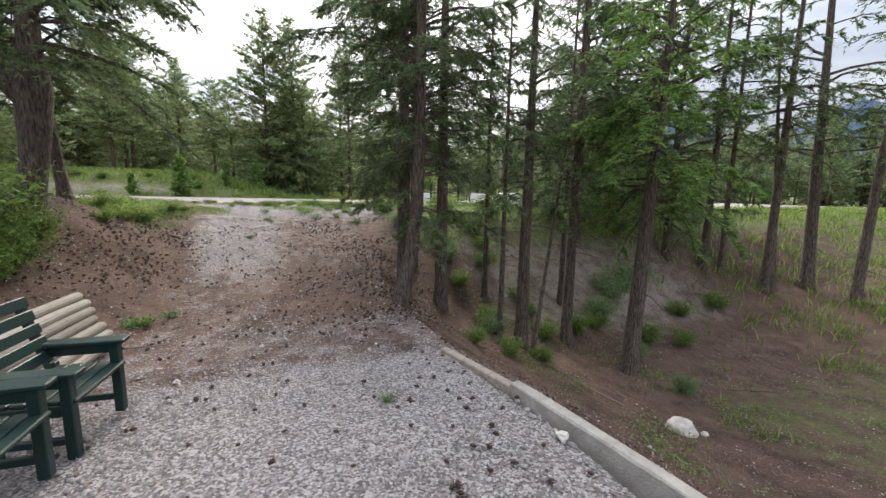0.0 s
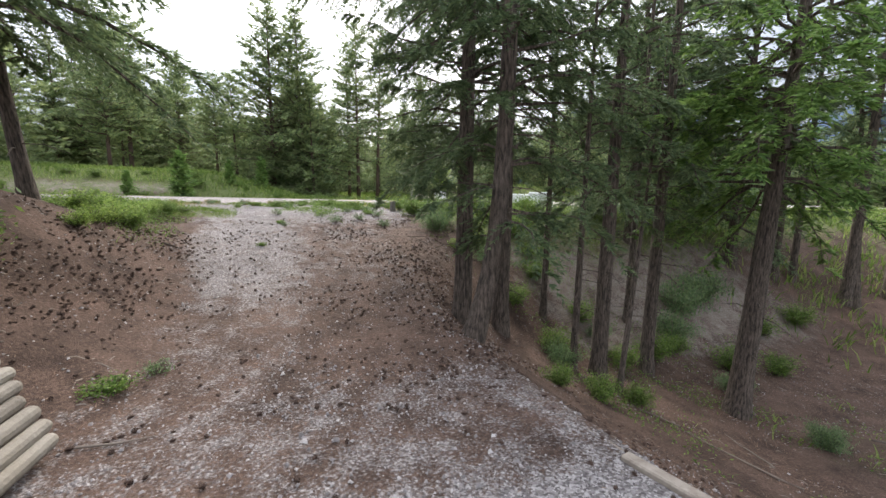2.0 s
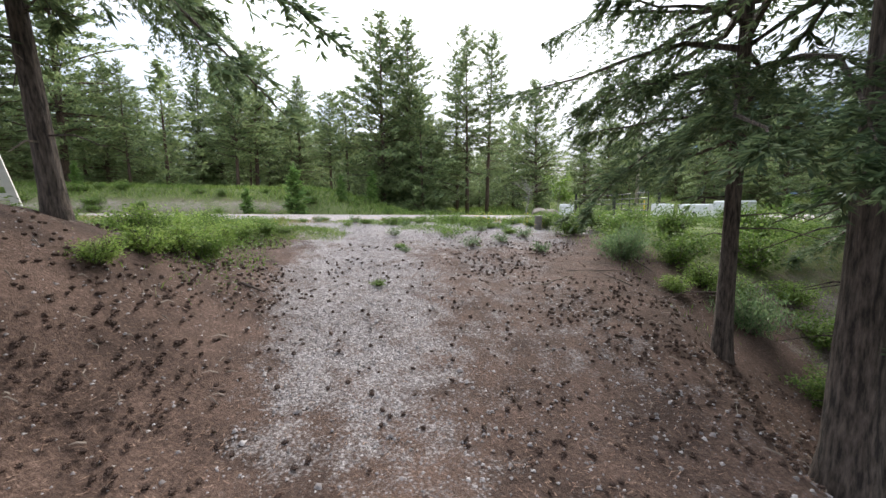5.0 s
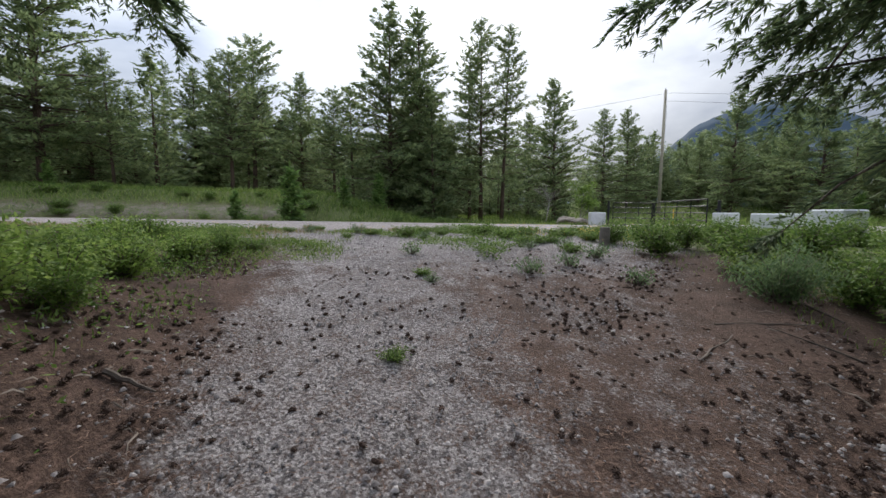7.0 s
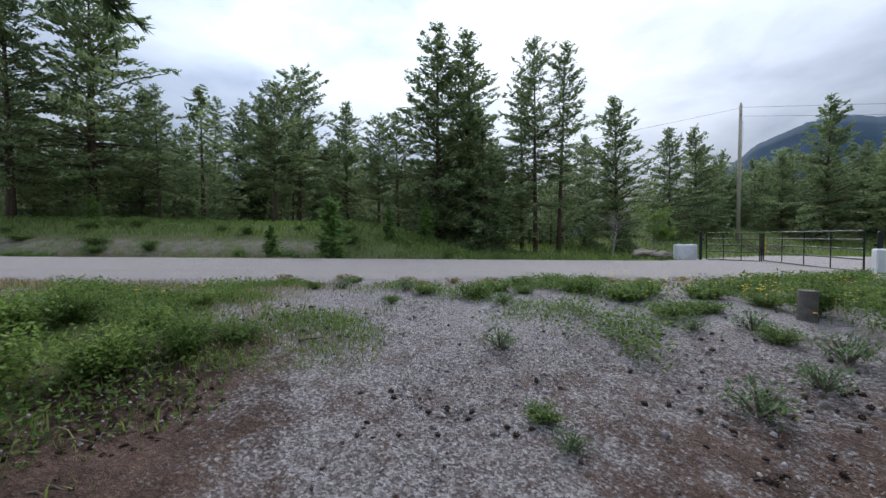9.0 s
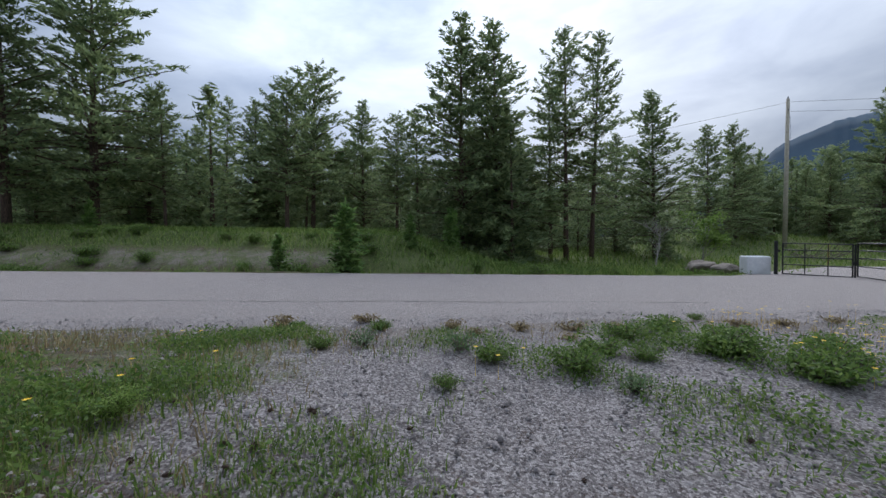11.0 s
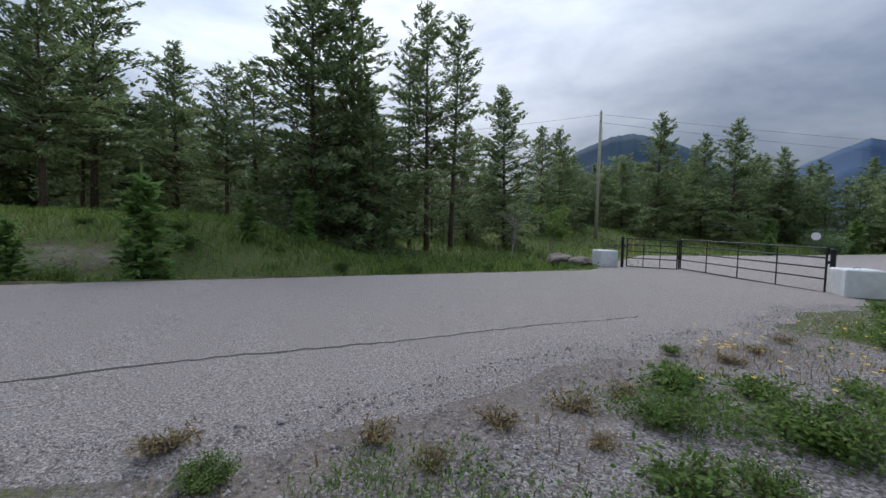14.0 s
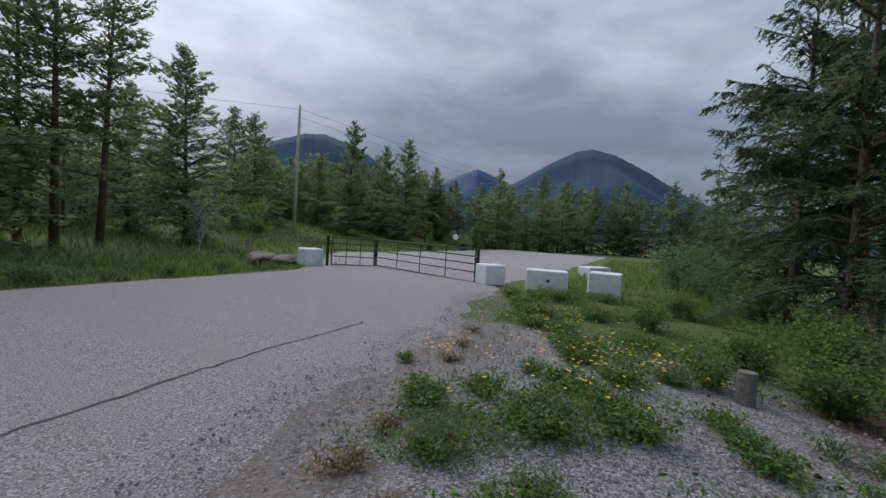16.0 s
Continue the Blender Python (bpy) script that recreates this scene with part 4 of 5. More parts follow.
blades("grass", "lush green grass on the far road bank", GRASS, 71, 76000, (-38, 30, 9.0, 20), lambda u, v, q: (v > far_edge(u) + .25) * (u < 9.5) * np.where(u < -3, np.where(v - far_edge(u) > 3.2, .9, np.where((v - far_edge(u) > 1.3) * (u < -5), .06, .35 + .5 * q)), .9), .26, .012)
blades("grass", "rough green meadow grass behind the gate", GRASS, 72, 26000, (-8, 70, 12, 45), lambda u, v, q: (v > far_edge(u) + 1.5 + 8 * (u > 14)) * .9, .42, .03)
blades("grass", "green verge grass and herbs by the drive", GRASS, 73, 64000, (-14, 14, -9, 3), lambda u, v, q: np.where(u < -2.6, np.clip((v + 8.2) / 4, 0, 1) * (v < -1.0 + .6 * q), np.where(u > 3.4, np.clip((v + 8.0) / 2, 0, 1) * (v < near_edge(u) - .5), 0)) * np.clip(.5 + .8 * q, .04, 1), .08, .005)
blades("grass", "thin verge grass between gravel and road", GRASS, 74, 20000, (-6, 8, -2.2, 2.4), lambda u, v, q: (v < near_edge(u) - .15) * np.clip(q * 1.4 - .55 + .5 * (u < -2.2), 0, 1), .075, .005)
blades("grass", "short matted verge grass with dry stems", GRASS, 77, 62000, (-9, -1.6, -3.5, 1.6), lambda u, v, q: (v < near_edge(u) - .35 + .3 * q) * np.clip((-1.7 + .9 * q - u) / 1.5, 0, 1) * np.clip(.40 + .9 * q, .03, 1), .055, .0042)
blades("grass", "tall grass and herbs on the slope behind the firs", GRASS, 78, 26000, (10, 45, -13, 2), lambda u, v, q: np.clip((u - 12) / 6, 0, 1) * np.clip(.5 + .6 * q + .4 * (v > -5), 0, 1), .35, .02)
blades("dry_grass", "dry brown stems mixed into the verge grass", GRASS_DRY, 79, 9000, (-10, -1.8, -4, 1.3), lambda u, v, q: (v < near_edge(u) - .1) * np.clip((-2.2 + .5 * q - u) / .8, 0, 1) * np.clip(.5 - .6 * q, .08, .8), .085, .0045)
blades("dry_grass", "dry straw grass along the road edge", GRASS_DRY, 75, 12000, (-14, 8, -1.2, 2.6), lambda u, v, q: (v < near_edge(u)) * (v > near_edge(u) - 1.1) * np.clip(.3 - q, .02, .6), .09, .006)
blades("grass", "sparse green plants on the hollow floor", GRASS, 76, 9000, (6, 26, -18, -7), lambda u, v, q: np.clip(q - .1, 0, 1) * np.where(v < -11.5, 1, .35 * (u > 12)), .16, .012)


def herb_patches(name, label, mat, seed, n, area, keep, h, leaf):
    rng, u, v, p = scatter(seed, n, *area, keep)
    k = len(p)
    c = p + np.stack([rng.normal(0, .03, k), rng.normal(0, .03, k), rng.uniform(.01, 1, k) ** 1.4 * h], 1)
    al = unit(rng.normal(0, 1, (k, 3)) * np.array([1, 1, .5]) + np.array([0, 0, .35]))
    V, T = [], []
    sprays(V, T, c, al, unit(np.cross(al, rng.normal(0, .5, (k, 3)) + np.array([0, 0, .8]))), (leaf * rng.uniform(.6, 1.5, k))[:, None], leaf * .45, rng)
    tagged(part(name, tri_mesh(name, np.concatenate(V), np.concatenate(T)), mat), label, "herbs", kind="stuff")


herb_patches("herbs", "low leafy green herbs in patches along the verge", LEAF, 83, 115000, (.6, 13, -4.2, 2.2), lambda u, v, q: (v < near_edge(u) - .5) * np.clip(q * 1.6 - .25 + .22 * np.clip(u - 3, 0, 4), 0, 1), .22, .05)
herb_patches("herbs", "green herbs and clover in the verge grass", LEAF, 84, 70000, (-10, -2.2, -7.5, .9), lambda u, v, q: (v < near_edge(u) - .45) * np.clip(q * 1.1 + .10 + .25 * (u < -4), 0, 1) * np.clip((v + 7.8) / 2, 0, 1) * np.clip((-2.3 - u) / 1.2, 0, 1), .16, .045)
herb_patches("herbs", "leafy green patches growing through the roadside gravel", LEAF, 87, 34000, (-7.5, 1.2, -2.6, 1.2), lambda u, v, q: (v < near_edge(u) - .3) * np.clip(q * 1.8 - .55 + .3 * (u < -2.4), 0, 1), .09, .035)
herb_patches("herbs", "low green plants on the hollow floor", LEAF, 85, 52000, (4.5, 18, -17, -6), lambda u, v, q: np.clip(q * 1.2 - .30 + .12 * (v < -11), 0, 1), .11, .05)
herb_patches("herbs", "mixed green weeds on the far road bank", LEAF, 86, 26000, (-26, 12, 10, 17), lambda u, v, q: (v > far_edge(u) + .4) * np.clip(q * 1.2 - .3, 0, 1), .35, .09)


def flower_field():
    verts, tris = [], []
    rng = np.random.RandomState(81)
    groups = [(-5.2, 17.9, .9, 40), (-5.9, 19.4, .5, 26), (-4.2, 18.6, 1.0, 45), (-2.6, 20.0, 1.6, 50), (-10.5, 14.5, 1.6, 7), (-1.0, 21.3, 1.0, 14), (-8.0, 16.2, 1.0, 3), (-3.4, 17.6, 1.0, 40), (-3.6, 19.4, 1.4, 30)]
    for gx, gy, r, n in groups:
        for _ in range(n):
            x, y = gx + rng.normal(0, r * .5), gy + rng.normal(0, r * .5)
            c = np.array([x, y, gz(x, y) + rng.uniform(.14, .28)])
            m = 9
            an = np.linspace(0, 2 * math.pi, m, endpoint=False) + rng.uniform(0, 1)
            out = np.stack([np.cos(an), np.sin(an), .25 + 0 * an], 1)
            sprays(verts, tris, c + out * .014, unit(out), np.stack([-np.sin(an), np.cos(an), 0 * an], 1), .022, .013, rng)
            base = sum(len(q) for q in verts)
            verts.append(np.array([[x - .002, y, c[2] - .26], [x + .002, y, c[2] - .26], [x, y, c[2]]]))
            tris.append(np.array([[base, base + 1, base + 2]]))
    tagged(part("dandelions", tri_mesh("dandelions", np.concatenate(verts), np.concatenate(tris)), PETAL), "yellow dandelion flowers scattered in the verge", "flowers", kind="stuff")


flower_field()


def stones_field(name, label, seed, n, area, keep, size, mat, sink=.35):
    rng, u, v, p = scatter(seed, n, *area, keep)
    k = len(p)
    s = size * rng.lognormal(0, .38, k)
    shape = np.array([[1, 0, 0], [-.5, .85, 0], [-.5, -.85, 0], [.25, .35, .75], [-.45, 0, .6], [.3, -.4, .62]])
    q = shape[None] * s[:, None, None] * rng.uniform(.6, 1.25, (k, 6, 3))
    an = rng.uniform(0, 6.28, k)
    c, d = np.cos(an)[:, None], np.sin(an)[:, None]
    X, Y = q[..., 0] * c - q[..., 1] * d, q[..., 0] * d + q[..., 1] * c
    q = np.stack([X, Y, q[..., 2]], 2) + p[:, None, :]
    q[..., 2] -= (s * sink * .6)[:, None] - .004
    f = np.array([[0, 1, 3], [1, 4, 3], [1, 2, 4], [2, 5, 4], [2, 0, 5], [0, 3, 5], [3, 4, 5]])
    T = (f[None] + 6 * np.arange(k)[:, None, None]).reshape(-1, 3)
    tagged(part(name, tri_mesh(name, q.reshape(-1, 3), T), mat), label, "gravel", kind="stuff")


def gravel_keep(u, v, q):
    pad = (u > -2.7) * (u < 2.25) * np.maximum(sst(-13.0, -14.6, v), .34 * sst(-11.4, -12.4, v) * (.8 + .5 * q))
    track = (u > -1.7 - .6 * sst(-9, -5.5, v)) * (u < .4 + .4 * q) * (v > -12.6) * (v < -3) * np.where(v < -9.5, .26, .5)
    track2 = (u > -1.7) * (u < 2.1) * (v > -12.6) * (v < -3) * np.where(v < -9.5, .17, .26)
    top = (u > -2.8) * (u < 3.4 + q) * (v > -4.2) * (v < .9) * .7
    verge = (u > -6.5) * (u < -2.5) * (v > -3.4) * (v < 1.0) * .42
    return np.maximum.reduce([pad * .95, track, track2, top, verge])


stones_field("gravel", "grey and pinkish crushed stone gravel", 91, 76000, (-6.5, 4.4, -17.5, 1.2), gravel_keep, .013, STONES)
stones_field("pebbles", "pale pebbles scattered on the bare earth", 92, 28000, (-5.0, 13, -16, -2.5), lambda u, v, q: np.where(np.abs(u) < 4, .75, .35) + .3 * q, .012, STONES)
stones_field("pebbles", "loose stone chips along the road edge", 93, 60000, (-12, 9, .0, 5.2), lambda u, v, q: np.clip(1.1 - (v - near_edge(u)) * .42, .05, 1) * (v > near_edge(u) - .9) * .8, .011, STONES, sink=-.15)


def needle_litter():
    rng, u, v, p = scatter(95, 120000, -6, 14, -18, -2.0, lambda u, v, q: np.where(v < -12.3, np.where(u > 2.3, .7, .05 + .15 * (q > .5)), np.where((u > -1.6) * (u < .2), .3, .8)) * (v < -2.4 - .3 * q))
    k = len(p)
    an, L = rng.uniform(0, 6.28, k), rng.uniform(.025, .075, k)
    a = np.stack([np.cos(an), np.sin(an), rng.uniform(-.08, .25, k)], 1) * L[:, None]
    s = np.stack([-np.sin(an), np.cos(an), 0 * an], 1) * .0036
    b = p + np.array([0, 0, .008])
    V = np.stack([b - s, b + s, b + a], 1).reshape(-1, 3)
    tagged(part("needle_litter", tri_mesh("needle_litter", V, np.arange(3 * k).reshape(-1, 3)), LITTER), "fallen brown pine needles covering the earth", "litter", kind="stuff")


needle_litter()


def twig_litter():
    rng, u, v, p = scatter(96, 5200, -6, 14, -18, -2.5, lambda u, v, q: np.where(v < -12.4, (u > 2.4) * .8 + .02, np.where((u > -1.8) * (u < 2), .12, .9)))
    k = len(p)
    an, L = rng.uniform(0, 6.28, k), rng.lognormal(-2.7, .55, k)
    a = np.stack([np.cos(an), np.sin(an), 0 * an], 1) * L[:, None]
    e = p + a
    e[:, 2] = ground_z(e[:, 0], e[:, 1]) + .012
    mid = (p + e) / 2 + np.stack([rng.normal(0, .08, k) * L, rng.normal(0, .08, k) * L, .01 + .05 * L], 1)
    s = np.stack([-np.sin(an), np.cos(an), 0 * an], 1) * (.0025 + .012 * L)[:, None]
    t = np.array([0, 0, .006])
    V = np.stack([p - s, p + s, p + t * 2, mid - s * .8, mid + s * .8, mid + t * 2, e], 1).reshape(-1, 3)
    f = np.array([[0, 3, 2], [3, 5, 2], [1, 2, 4], [2, 5, 4], [3, 6, 5], [5, 6, 4]])
    T = (f[None] + 7 * np.arange(k)[:, None, None]).reshape(-1, 3)
    tagged(part("twig_litter", tri_mesh("twig_litter", V, T), STICK), "small dead twigs scattered over the forest floor", "litter", kind="stuff")


twig_litter()


def cone_mesh(name):
    g = Geo()
    for ring in range(5):
        s = ring / 4
        r = .027 * math.sin(math.pi * (.18 + .74 * s)) + .003
        m = 6
        pts, faces = [], []
        for k in range(m):
            w = 2 * math.pi * (k + .5 * (ring % 2)) / m
            x = -.028 + .054 * s
            pts += [(x, math.cos(w - .35) * r * .6, math.sin(w - .35) * r * .6), (x, math.cos(w + .35) * r * .6, math.sin(w + .35) * r * .6), (x + .012, math.cos(w) * r * 1.25, math.sin(w) * r * 1.25)]
            faces.append((3 * k, 3 * k + 1, 3 * k + 2))
        g.add(pts, faces)
    g.tube([(-.032, 0, 0), (-.01, 0, 0), (.016, 0, 0), (.032, 0, 0)], [.006, .019, .015, .003], 5)
    me = g.mesh(name)
    me.materials.append(CONE)
    return me


def pine_cones():
    me = cone_mesh("pine_cone")
    edge = lambda u: np.exp(-((u + 2.8) / .9) ** 2) + np.exp(-((u - 2.2) / .8) ** 2)
    keep = lambda u, v, q: np.where(v < -12.6, .10 + .10 * (u > .5), np.clip(.20 + .16 * (u > .4) + .75 * edge(u), 0, 1)) * np.where(v > -3.6, .10, 1) * np.clip(.8 + .5 * q, .25, 1)
    rng, u, v, p = scatter(97, 11500, -4.6, 4.4, -16.5, -1.5, keep)
    n = len(p)
    pick = np.argsort(np.abs(v + 9.5 + rng.uniform(-6, 6, n)))
    for j, i in enumerate(pick[:290]):
        ob = tagged(new("pine_cone", me), "dark brown dry pine cone lying on the ground", "pine cone", "pine cones on the drive")
        s = rng.uniform(.55, .85)
        ob.matrix_world = pose(*p[i][:2], p[i][2] + .012 * s, rng.uniform(0, 360), rng.uniform(-20, 20), rng.uniform(0, 360)) @ Matrix.Scale(s, 4)
    co = np.array([q.co[:] for q in me.vertices])
    poly = [tuple(q.vertices) for q in me.polygons]
    g = Geo()
    for i in pick[290:]:
        m = np.array(pose(0, 0, 0, rng.uniform(0, 360), rng.uniform(-20, 20), rng.uniform(0, 360)).to_3x3())
        g.add(co @ m.T * rng.uniform(.55, .85) + p[i] + np.array([0, 0, .012]), poly)
    tagged(part("pine_cone_scatter", g, CONE), "many dark dry pine cones strewn over the slope", "pine cones", kind="stuff")


# ---- benches ----
def bench(length, label):
    """Front along +x at y = 0; the back stands at y = depth."""
    root = thing("garden_armchair", Matrix(), label, "armchair", "green armchairs")
    D, S, A, W = .48, .40, .60, .065
    for x in (0, length):
        part("front_leg", Geo().box((x - W / 2, 0, 0), (x + W / 2, W, A - .03)), PAINT, root)
        part("back_leg", Geo().box((x - W / 2, D - W, 0), (x + W / 2, D, S + .05)), PAINT, root)
        part("armrest", Geo().box((x - .06, -.05, A - .03), (x + .06, D + .02, A + .005), bevel=.008), PAINT, root)
        part("arm_rail", Geo().box((x - .02, W, A - .11), (x + .02, D, A - .035)), PAINT, root)
        part("side_rail", Geo().box((x - .02, W, S - .10), (x + .02, D - W, S - .02)), PAINT, root)
        part("stretcher", Geo().box((x - .018, W, .10), (x + .018, D - W, .15)), PAINT, root)
        m = pose(x, D - W / 2, S - .03, -16)
        part("back_post", Geo().box((-.03, -.025, 0), (.03, .025, .60), m), PAINT, root)
    for k in range(5):
        y = .0 + k * .092
        part("seat_slat", Geo().box((-.02, y - .02, S - .02), (length + .02, y + .060, S + .012), bevel=.008), PAINT, root)
    for k in range(5):
        m = pose(0, D - W / 2, S - .03, -16)
        part("back_slat", Geo().box((-.02, -.052, .10 + k * .105), (length + .02, -.026, .18 + k * .105), m, bevel=.006), PAINT, root)
    return root


CHAIR = "dark green painted slatted wooden armchair standing on the gravel"
far_chair = bench(.59, CHAIR)
far_chair.matrix_world = pose(-2.13, 3.13, gz(-2.4, 3.3) + .0, 0, 0, 109)
near_chair = bench(.59, CHAIR)
near_chair.matrix_world = pose(-1.82, 2.33, gz(-2.1, 2.5) + .0, 0, 0, 112)


# ---- log retaining wall, timber edging, stones ----
def logs():
    rng = random.Random(3)
    root = thing("log_stack", Matrix(), "stepped stack of weathered peeled logs holding the bank", "log wall")
    for k in range(7):
        a = Vector((-4.12 + .068 * k, 5.10 - .012 * k + rng.uniform(-.03, .03), .955 - .085 * k))
        d = Vector((.32, -.947, 0))
        pts = [a + d * q + Vector((0, 0, rng.uniform(-.006, .006))) for q in (0, .03, .5, 1.0, 1.6, 2.1)]
        part("log", Geo().tube(pts, [.045, .055, .056, .058, .058, .056], 12, rough=.03, seed=k), LOG_WOOD, root, smooth=False)


logs()


def kerb():
    g = Geo()
    a, b = (.83, 4.22), (1.95, 2.55)
    n = 14
    pts, faces = [], []
    L = math.dist(a, b)
    nx, ny = (b[1] - a[1]) / L, -(b[0] - a[0]) / L
    rng = random.Random(6)
    for i in range(n + 1):
        s = i / n * 1.6
        x, y = a[0] + (b[0] - a[0]) * s, a[1] + (b[1] - a[1]) * s
        z = .585 + .012 * math.sin(s * 3)
        for o, dz in ((-.055, -.4), (-.055, -.012), (-.043, 0), (.043, 0), (.055, -.012), (.055, -.4)):
            j = rng.uniform(-.004, .004)
            pts.append((x - nx * (o + j), y - ny * (o + j), z + dz + j))
    for i in range(n):
        for k in range(5):
            faces.append((i * 6 + k, (i + 1) * 6 + k, (i + 1) * 6 + k + 1, i * 6 + k + 1))
    faces += [(0, 1, 2, 3, 4, 5), tuple(n * 6 + k for k in (5, 4, 3, 2, 1, 0))]
    tagged(part("kerb", g.add(pts, faces), KERB), "weathered concrete kerb edging the gravel pad", "kerb", kind="structure")
    root = thing("edging_board", Matrix(), "rotting grey timber board at the gravel edge", "board")
    part("board", Geo().box((-.62, -.045, -.10), (.62, .045, .02), pose(.48, 4.72, .485, 0, 5, 123), bevel=.01), TIMBER, root)
    part("board", Geo().box((-.55, -.035, -.10), (.55, .035, .0), pose(-.1, 5.75, .365, 0, 4, 122), bevel=.01), TIMBER, root)


kerb()


def boulder(name, label, x, y, r, seed, mat, squash=.7, dz=0.0, group=""):
    bm = bmesh.new()
    bmesh.ops.create_icosphere(bm, subdivisions=3, radius=r)
    for v in bm.verts:
        q = v.co / r
        v.co *= 1 + .35 * noise.noise(q * 1.3 + Vector((seed, 0, 0))) + .12 * noise.noise(q * 4 + Vector((0, seed, 0)))
        v.co.z *= squash
    me = bpy.data.meshes.new(name)
    bm.to_mesh(me)
    bm.free()
    me.materials.append(mat)
    ob = tagged(new(name, me), label, "rock", group)
    ob.matrix_world = pose(x, y, gz(x, y) + r * squash * .45 + dz, 0, 0, seed * 40)
    return ob


boulder("boulder", "pale angular boulder lying on the slope", 4.0, 7.15, .21, 1, ROCK)
boulder("stone", "small white rounded stone against the kerb", 1.08, 3.50, .045, 2, ROCK)
boulder("stone", "white stone half buried in the slope", 4.4, 7.2, .06, 5, ROCK)
boulder("boulder", "grey boulder at the road edge beside the gate", -4.75, 33.6, .6, 3, ROCK_DARK, .55, .25)
boulder("boulder", "low brown boulder at the road edge", -3.95, 32.9, .5, 4, ROCK_DARK, .45, .25)


def stick(x, y, turn, L, r, seed):
    rng = random.Random(seed)
    pts = []
    for k in range(7):
        s = (k / 6 - .5) * L
        px, py = x + s * math.cos(turn) + rng.uniform(-.03, .03) * L, y + s * math.sin(turn) + rng.uniform(-.03, .03) * L
        pts.append((px, py, gz(px, py) + r + .01))
    ob = part("fallen_branch", Geo().tube(pts, [r, r, r * .9, r * .8, r * .6, r * .5, r * .3], 6), STICK)
    tagged(ob, "thin dead branch lying on the needle litter", "branch", "fallen branches")


for k, (x, y, t, L, r) in enumerate([(3.0, 8.3, 2.2, 1.6, .016), (3.5, 8.7, 1.7, 1.0, .013), (7.0, 9.8, .1, 1.3, .02), (-6.75, 10.1, .3, .3, .02), (-3.0, 12.5, 1.0, .9, .01), (-2.4, 13.2, .4, 1.1, .012), (-8.4, 13.7, .9, .25, .012), (-2.2, 12.9, 2.2, .8, .01), (-3.4, 5.2, .4, .5, .01), (-1.7, 14.4, 2.0, 1.2, .015), (2.2, 9.3, 2.6, 1.0, .012)]):
    stick(x, y, t, L, r, k)



# ---- gate, blocks, pole ----
def concrete_block(w, d, h, x, y, turn, label, dz=0.0):
    root = thing("concrete_block", pose(x, y, gz(x, y) - .03 + dz, 0, 0, turn), label, "concrete block", "white roadside blocks")
    part("body", Geo().box((-w / 2, -d / 2, 0), (w / 2, d / 2, h), bevel=.035), BLOCK, root)
    part("lifting_loop", Geo().tube([(-.08, 0, h - .02), (-.05, 0, h + .035), (.05, 0, h + .035), (.08, 0, h - .02)], [.01] * 4, 6), STEEL, root)
    return root


concrete_block(.80, .80, .72, -3.1, 32.35, 8, "white-painted concrete block beside the gate post", .40)
concrete_block(.80, .80, .72, .98, 25.6, -16, "white-painted concrete block at the road edge")
b3 = concrete_block(1.35, .75, .70, 1.95, 23.9, -53, "long white-painted concrete block with a dark hole")
# solid dark disc on the face, imitating the shade inside an opening
part("hole_disc", Geo().tube([(.05, -.377, .36), (.05, -.35, .36)], [.055, .055], 14), STEEL, b3)
concrete_block(.95, .8, .82, 2.48, 22.1, -64, "white-painted concrete block in tall grass")
concrete_block(1.5, .8, .60, 9.4, 26.6, -10, "white-painted concrete block behind another block")


def gate_leaf(a, b, z0, z1, h, bars, uprights, label):
    """A tubular leaf from a to b (hinge first)."""
    L = math.dist(a, b)
    turn = math.degrees(math.atan2(b[1] - a[1], b[0] - a[0]))
    root = thing("gate_leaf", pose(a[0], a[1], 0, 0, 0, turn), label, "gate", "road gate")
    P = lambda s, q: (L * s, 0, z0 + (z1 - z0) * s + h * q)
    for k in range(bars):
        q = (k / (bars - 1)) ** .85
        part("bar", Geo().tube([P(0, q), P(.5, q), P(1, q)], [.022] * 3, 8), STEEL, root)
    for k in range(uprights):
        s = k / (uprights - 1)
        part("upright", Geo().tube([P(s, -.01), P(s, 1.01)], [.025] * 2 if k in (0, uprights - 1) else [.018] * 2, 8), STEEL, root)
    return root


gz0 = 1.43
gl, gm, gr = (-2.31, 32.0), (-.35, 31.55), (.45, 25.85)
gate_leaf(gl, (-.47, 31.58), gz0 + .06, gz0 + .02, 1.17, 5, 4, "short dark steel gate leaf of tubes, closed across the road")
gate_leaf(gm, gr, gz0 + .06, gz0 + .02, 1.17, 5, 5, "long dark steel gate leaf swung partly open over the road")
post = thing("gate_post", Matrix(), "dark steel gate post at the road edge", "post", "gate posts")
part("shaft", Geo().tube([(0, 0, -.2), (0, 0, 1.30)], [.06, .06], 12), STEEL, post)
part("cap", Geo().tube([(0, 0, 1.30), (0, 0, 1.315)], [.064, .05], 12), STEEL, post)
part("hinge", Geo().box((.05, -.03, .9), (.14, .03, .98)), STEEL, post)
post.matrix_world = pose(-2.55, 31.85, gz0, 0, 0, 20)
copy_thing(post, pose(.95, 26.25, gz0 - .15, 0, 0, 120))
latch = thing("gate_post", pose(-.41, 31.56, gz0 - .1, 0, 0, 0), "slim dark steel latch post between the gate leaves", "post", "gate posts")
part("shaft", Geo().tube([(0, 0, 0), (0, 0, 1.28)], [.03, .03], 10), STEEL, latch)
part("latch_box", Geo().box((-.08, -.05, .55), (.08, .05, .68)), STEEL, latch)

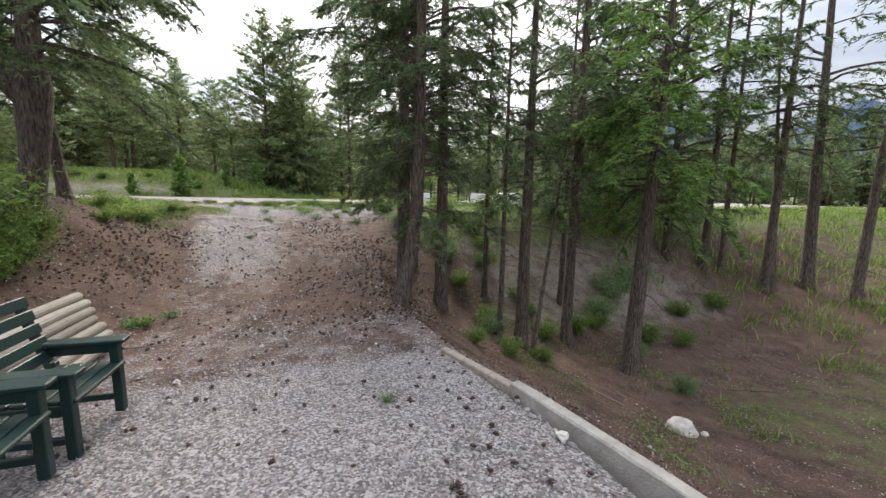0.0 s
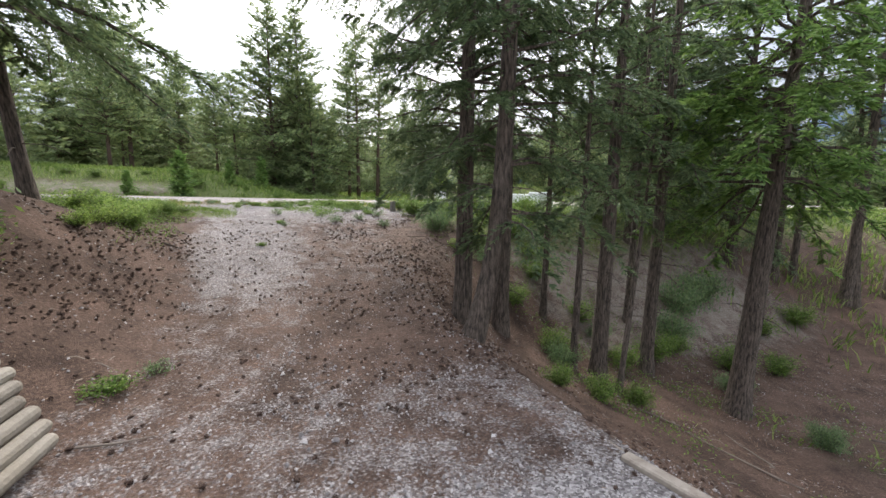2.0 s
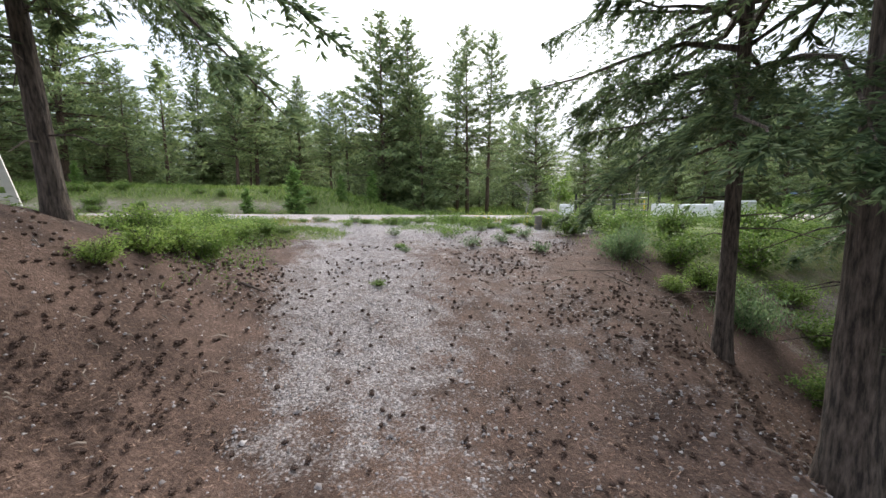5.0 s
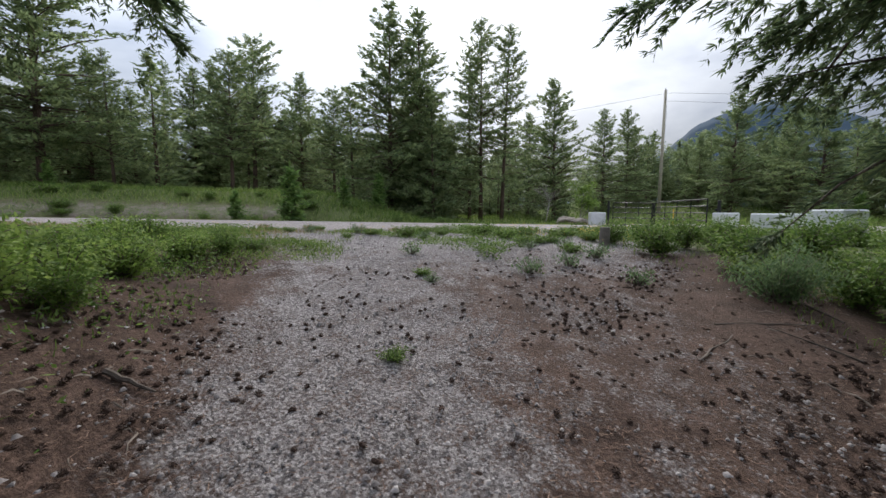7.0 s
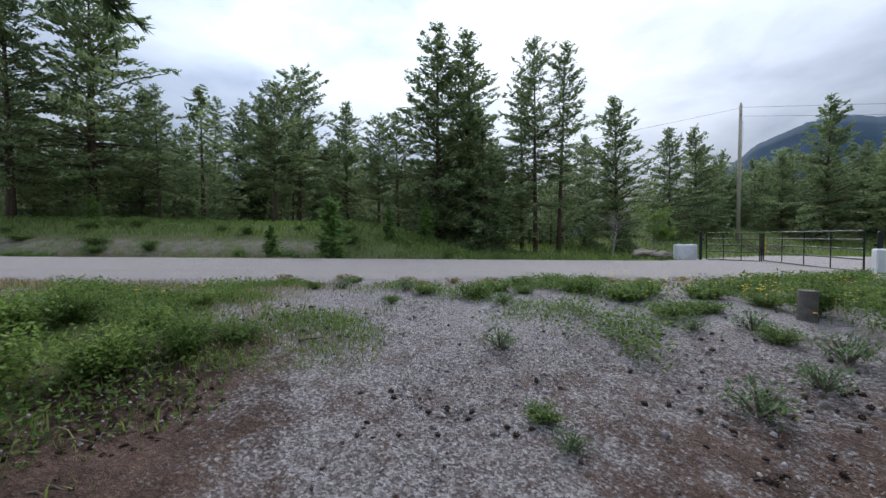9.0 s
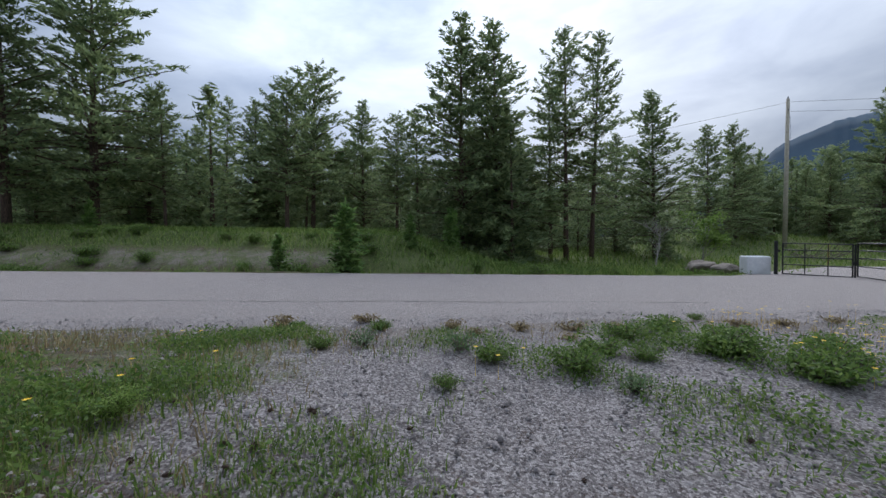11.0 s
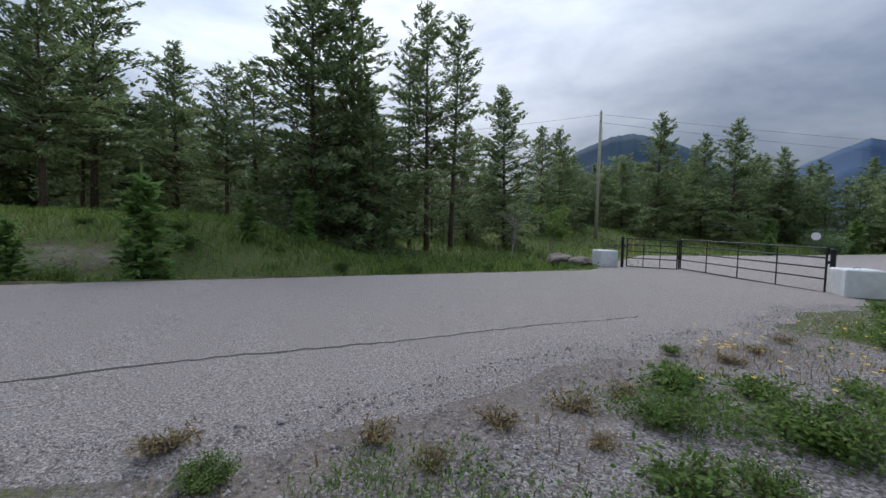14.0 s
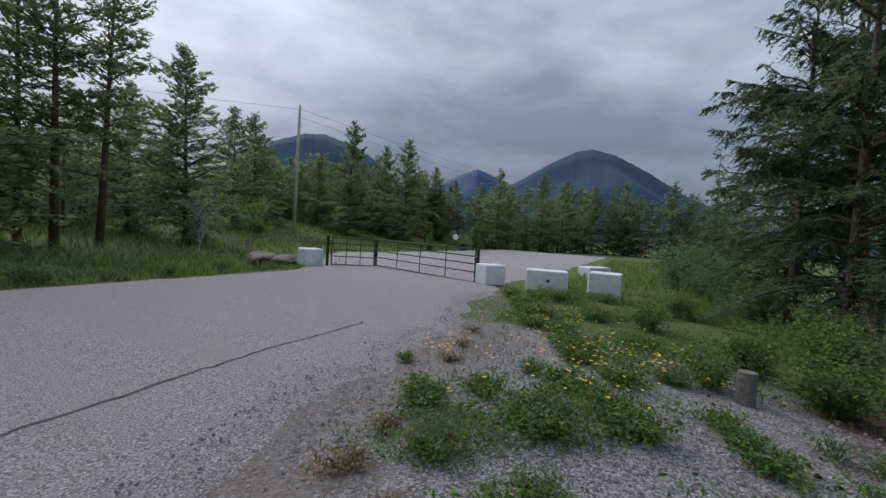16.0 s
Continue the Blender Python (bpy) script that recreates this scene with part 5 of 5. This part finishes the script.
pole = thing("utility_pole", pose(4.95, 60.65, gz(4.95, 60.65), 0, .3, 0), "tall grey wooden utility pole leaning slightly", "utility pole")
part("shaft", Geo().tube([(0, 0, -.5), (0, 0, 7), (0, 0, 14.1)], [.20, .175, .14], 12), POLE_WOOD, pole, smooth=True)
part("insulator", Geo().tube([(.0, .0, 14.1), (.0, 0, 14.2), (0, 0, 14.32)], [.05, .07, .03], 8), WIRE, pole)
part("bracket", Geo().box((-.05, -.3, 13.0), (.05, .1, 13.08)), WIRE, pole)
part("ground_wire", Geo().tube([(.14, -.12, 9.5), (.22, -.14, 11.0), (.15, -.1, 12.4)], [.012] * 3, 5), WIRE, pole)
ptop = Vector((5.0, 60.65, gz(4.95, 60.65) + 13.8))
for k, (end, h) in enumerate([((95, 68), 13.5), ((95, 69.5), 12.1), ((-70, 72), 14.5)]):
    a, b = ptop + Vector((.23, 0, -.9 * (k == 1))), Vector((*end, h))
    pts = [a.lerp(b, s / 16) + Vector((0, 0, -1.6 * math.sin(math.pi * s / 16))) for s in range(17)]
    tagged(part("power_line", Geo().tube(pts, [.014] * 17, 5), WIRE), "thin grey overhead power line from the pole", "cable", "power lines")

sx, sy = 19.8, 50.2
sign = thing("road_sign", pose(sx, sy, gz(sx, sy), 0, 0, -22), "small white oval road sign on a thin post", "sign")
part("post", Geo().tube([(0, .03, -.2), (0, .03, 2.2)], [.035, .035], 8), WIRE, sign)
part("plate", Geo().tube([(0, 0, 2.0), (0, -.012, 2.0)], [.32, .32], 20), SIGN_WHITE, sign)
marker = thing("marker_post", pose(3.6, 46.5, gz(3.6, 46.5)), "thin yellow marker post in the meadow", "post")
part("shaft", Geo().tube([(0, 0, -.1), (0, 0, 1.5)], [.045, .04], 8), YELLOW, marker)

# brush heap near the pole
heap = thing("brush_heap", pose(5.3, 53.0, gz(5.3, 53)), "grey heap of dead branches beside the pole", "brush heap")
rb = random.Random(12)
g = Geo()
for k in range(60):
    a = Vector((rb.gauss(0, 1.2), rb.gauss(0, .7), rb.uniform(.0, .7)))
    d = Vector((rb.uniform(-1, 1), rb.uniform(-1, 1), rb.uniform(-.2, .5))).normalized() * rb.uniform(.5, 1.4)
    g.tube([a, a + d], [.03, .012], 5)
tagged(part("branch_tangle", g, STICK, heap), kind="stuff")

# bare and young broadleaf trees
def twiggy(name, label, seed, h, spread, mat, leaves=0):
    rng = random.Random(seed)
    root = thing(name, Matrix(), label, "tree")
    wood = Geo()
    tips = []

    def grow(p, d, L, r, lvl):
        pts, q = [p], p
        for k in range(4):
            d = (d + Vector((rng.uniform(-.18, .18), rng.uniform(-.18, .18), rng.uniform(-.02, .14)))).normalized()
            q = q + d * L / 4
            pts.append(q)
        wood.tube(pts, [r * (1 - .14 * k) for k in range(5)], 6 if lvl < 2 else 4, cap=False)
        tips.extend(pts[2:])
        if lvl < 3:
            for _ in range(5 if lvl else 7):
                s = rng.uniform(.25, 1)
                b = pts[int(s * 4)]
                an = rng.uniform(0, 6.28)
                nd = (d * .7 + Vector((math.cos(an), math.sin(an), rng.uniform(-.1, .5))) * spread).normalized()
                grow(b, nd, L * rng.uniform(.4, .6), r * .5, lvl + 1)
    grow(Vector((0, 0, -.1)), Vector((.05, 0, 1)), h * .62, .045, 0)
    part("trunk", wood, mat, root)
    if leaves:
        r = np.random.RandomState(seed)
        tp = np.array([t[:] for t in tips])
        tp = tp[tp[:, 2] > h * .32]
        c = tp[r.randint(0, len(tp), leaves)] + r.normal(0, .14, (leaves, 3))
        al = unit(r.normal(0, 1, (leaves, 3)))
        V, T = [], []
        sprays(V, T, c, al, unit(np.cross(al, r.normal(0, 1, (leaves, 3)))), (.16 * r.uniform(.7, 1.3, leaves))[:, None], .11, r)
        part("foliage", tri_mesh("leaves", np.concatenate(V), np.concatenate(T)), LEAF_ASPEN, root)
    return root


put(twiggy("bare_tree", "small leafless grey tree in the meadow", 5, 4.3, .9, BARK_PALE), -6.41, 39.6)
put(twiggy("aspen_sapling", "young aspen with pale yellow-green leaves", 6, 4.6, .8, BARK_PALE, 1500), -4.0, 40.6)

# cut post
stump = thing("cut_post", pose(-3.69, 16.9, gz(-3.69, 16.9) - .05), "short grey cut log post standing in the weeds", "post")
part("log", Geo().tube([(0, 0, 0), (.005, 0, .2), (.01, 0, .40)], [.10, .097, .095], 16, rough=.03, seed=2), LOG_GREY, stump)
part("top_face", Geo().tube([(.01, 0, .398), (.01, 0, .408)], [.088, .084], 16), LOG_GREY, stump)

# white slatted frame seen behind the firs
frame_x = thing("slatted_frame", pose(-10.95, 9.45, gz(-10.95, 9.45) - .02, 0, 0, 48), "white wooden triangular slatted frame on the bank", "frame")
for sgn in (-1, 1):
    part("side_board", Geo().box((-.05, -.025, 0), (.05, .025, 1.95), pose(sgn * .48, 0, 0, 0, -sgn * 13.5)), WHITE, frame_x)
for k in range(8):
    z = .03 + k * .19
    w = .46 - z * .238
    part("slat", Geo().box((-w, -.02, z), (w, .02, z + .10)), WHITE, frame_x)

rb2 = random.Random(31)
for k in range(34):
    u = rb2.uniform(-22, 9)
    x, y = to_xy(u, far_edge(u) + rb2.uniform(.7, 5.5))
    stand(weed_d, x, y, rb2.uniform(0, 360), rb2.uniform(1.0, 2.2))
for x, y, k in [(-20.5, 22.4, .5), (-17, 24.6, .45), (-24, 20.8, .6), (-13, 27.3, .5), (-11.4, 28.0, .4), (-9.5, 29.0, .5), (-8.2, 30.4, .45), (-22, 24, .6), (-27, 22, .6), (-6.5, 31.6, .5)]:
    stand(shrub_a, x, y, x * 50, k)

pine_cones()
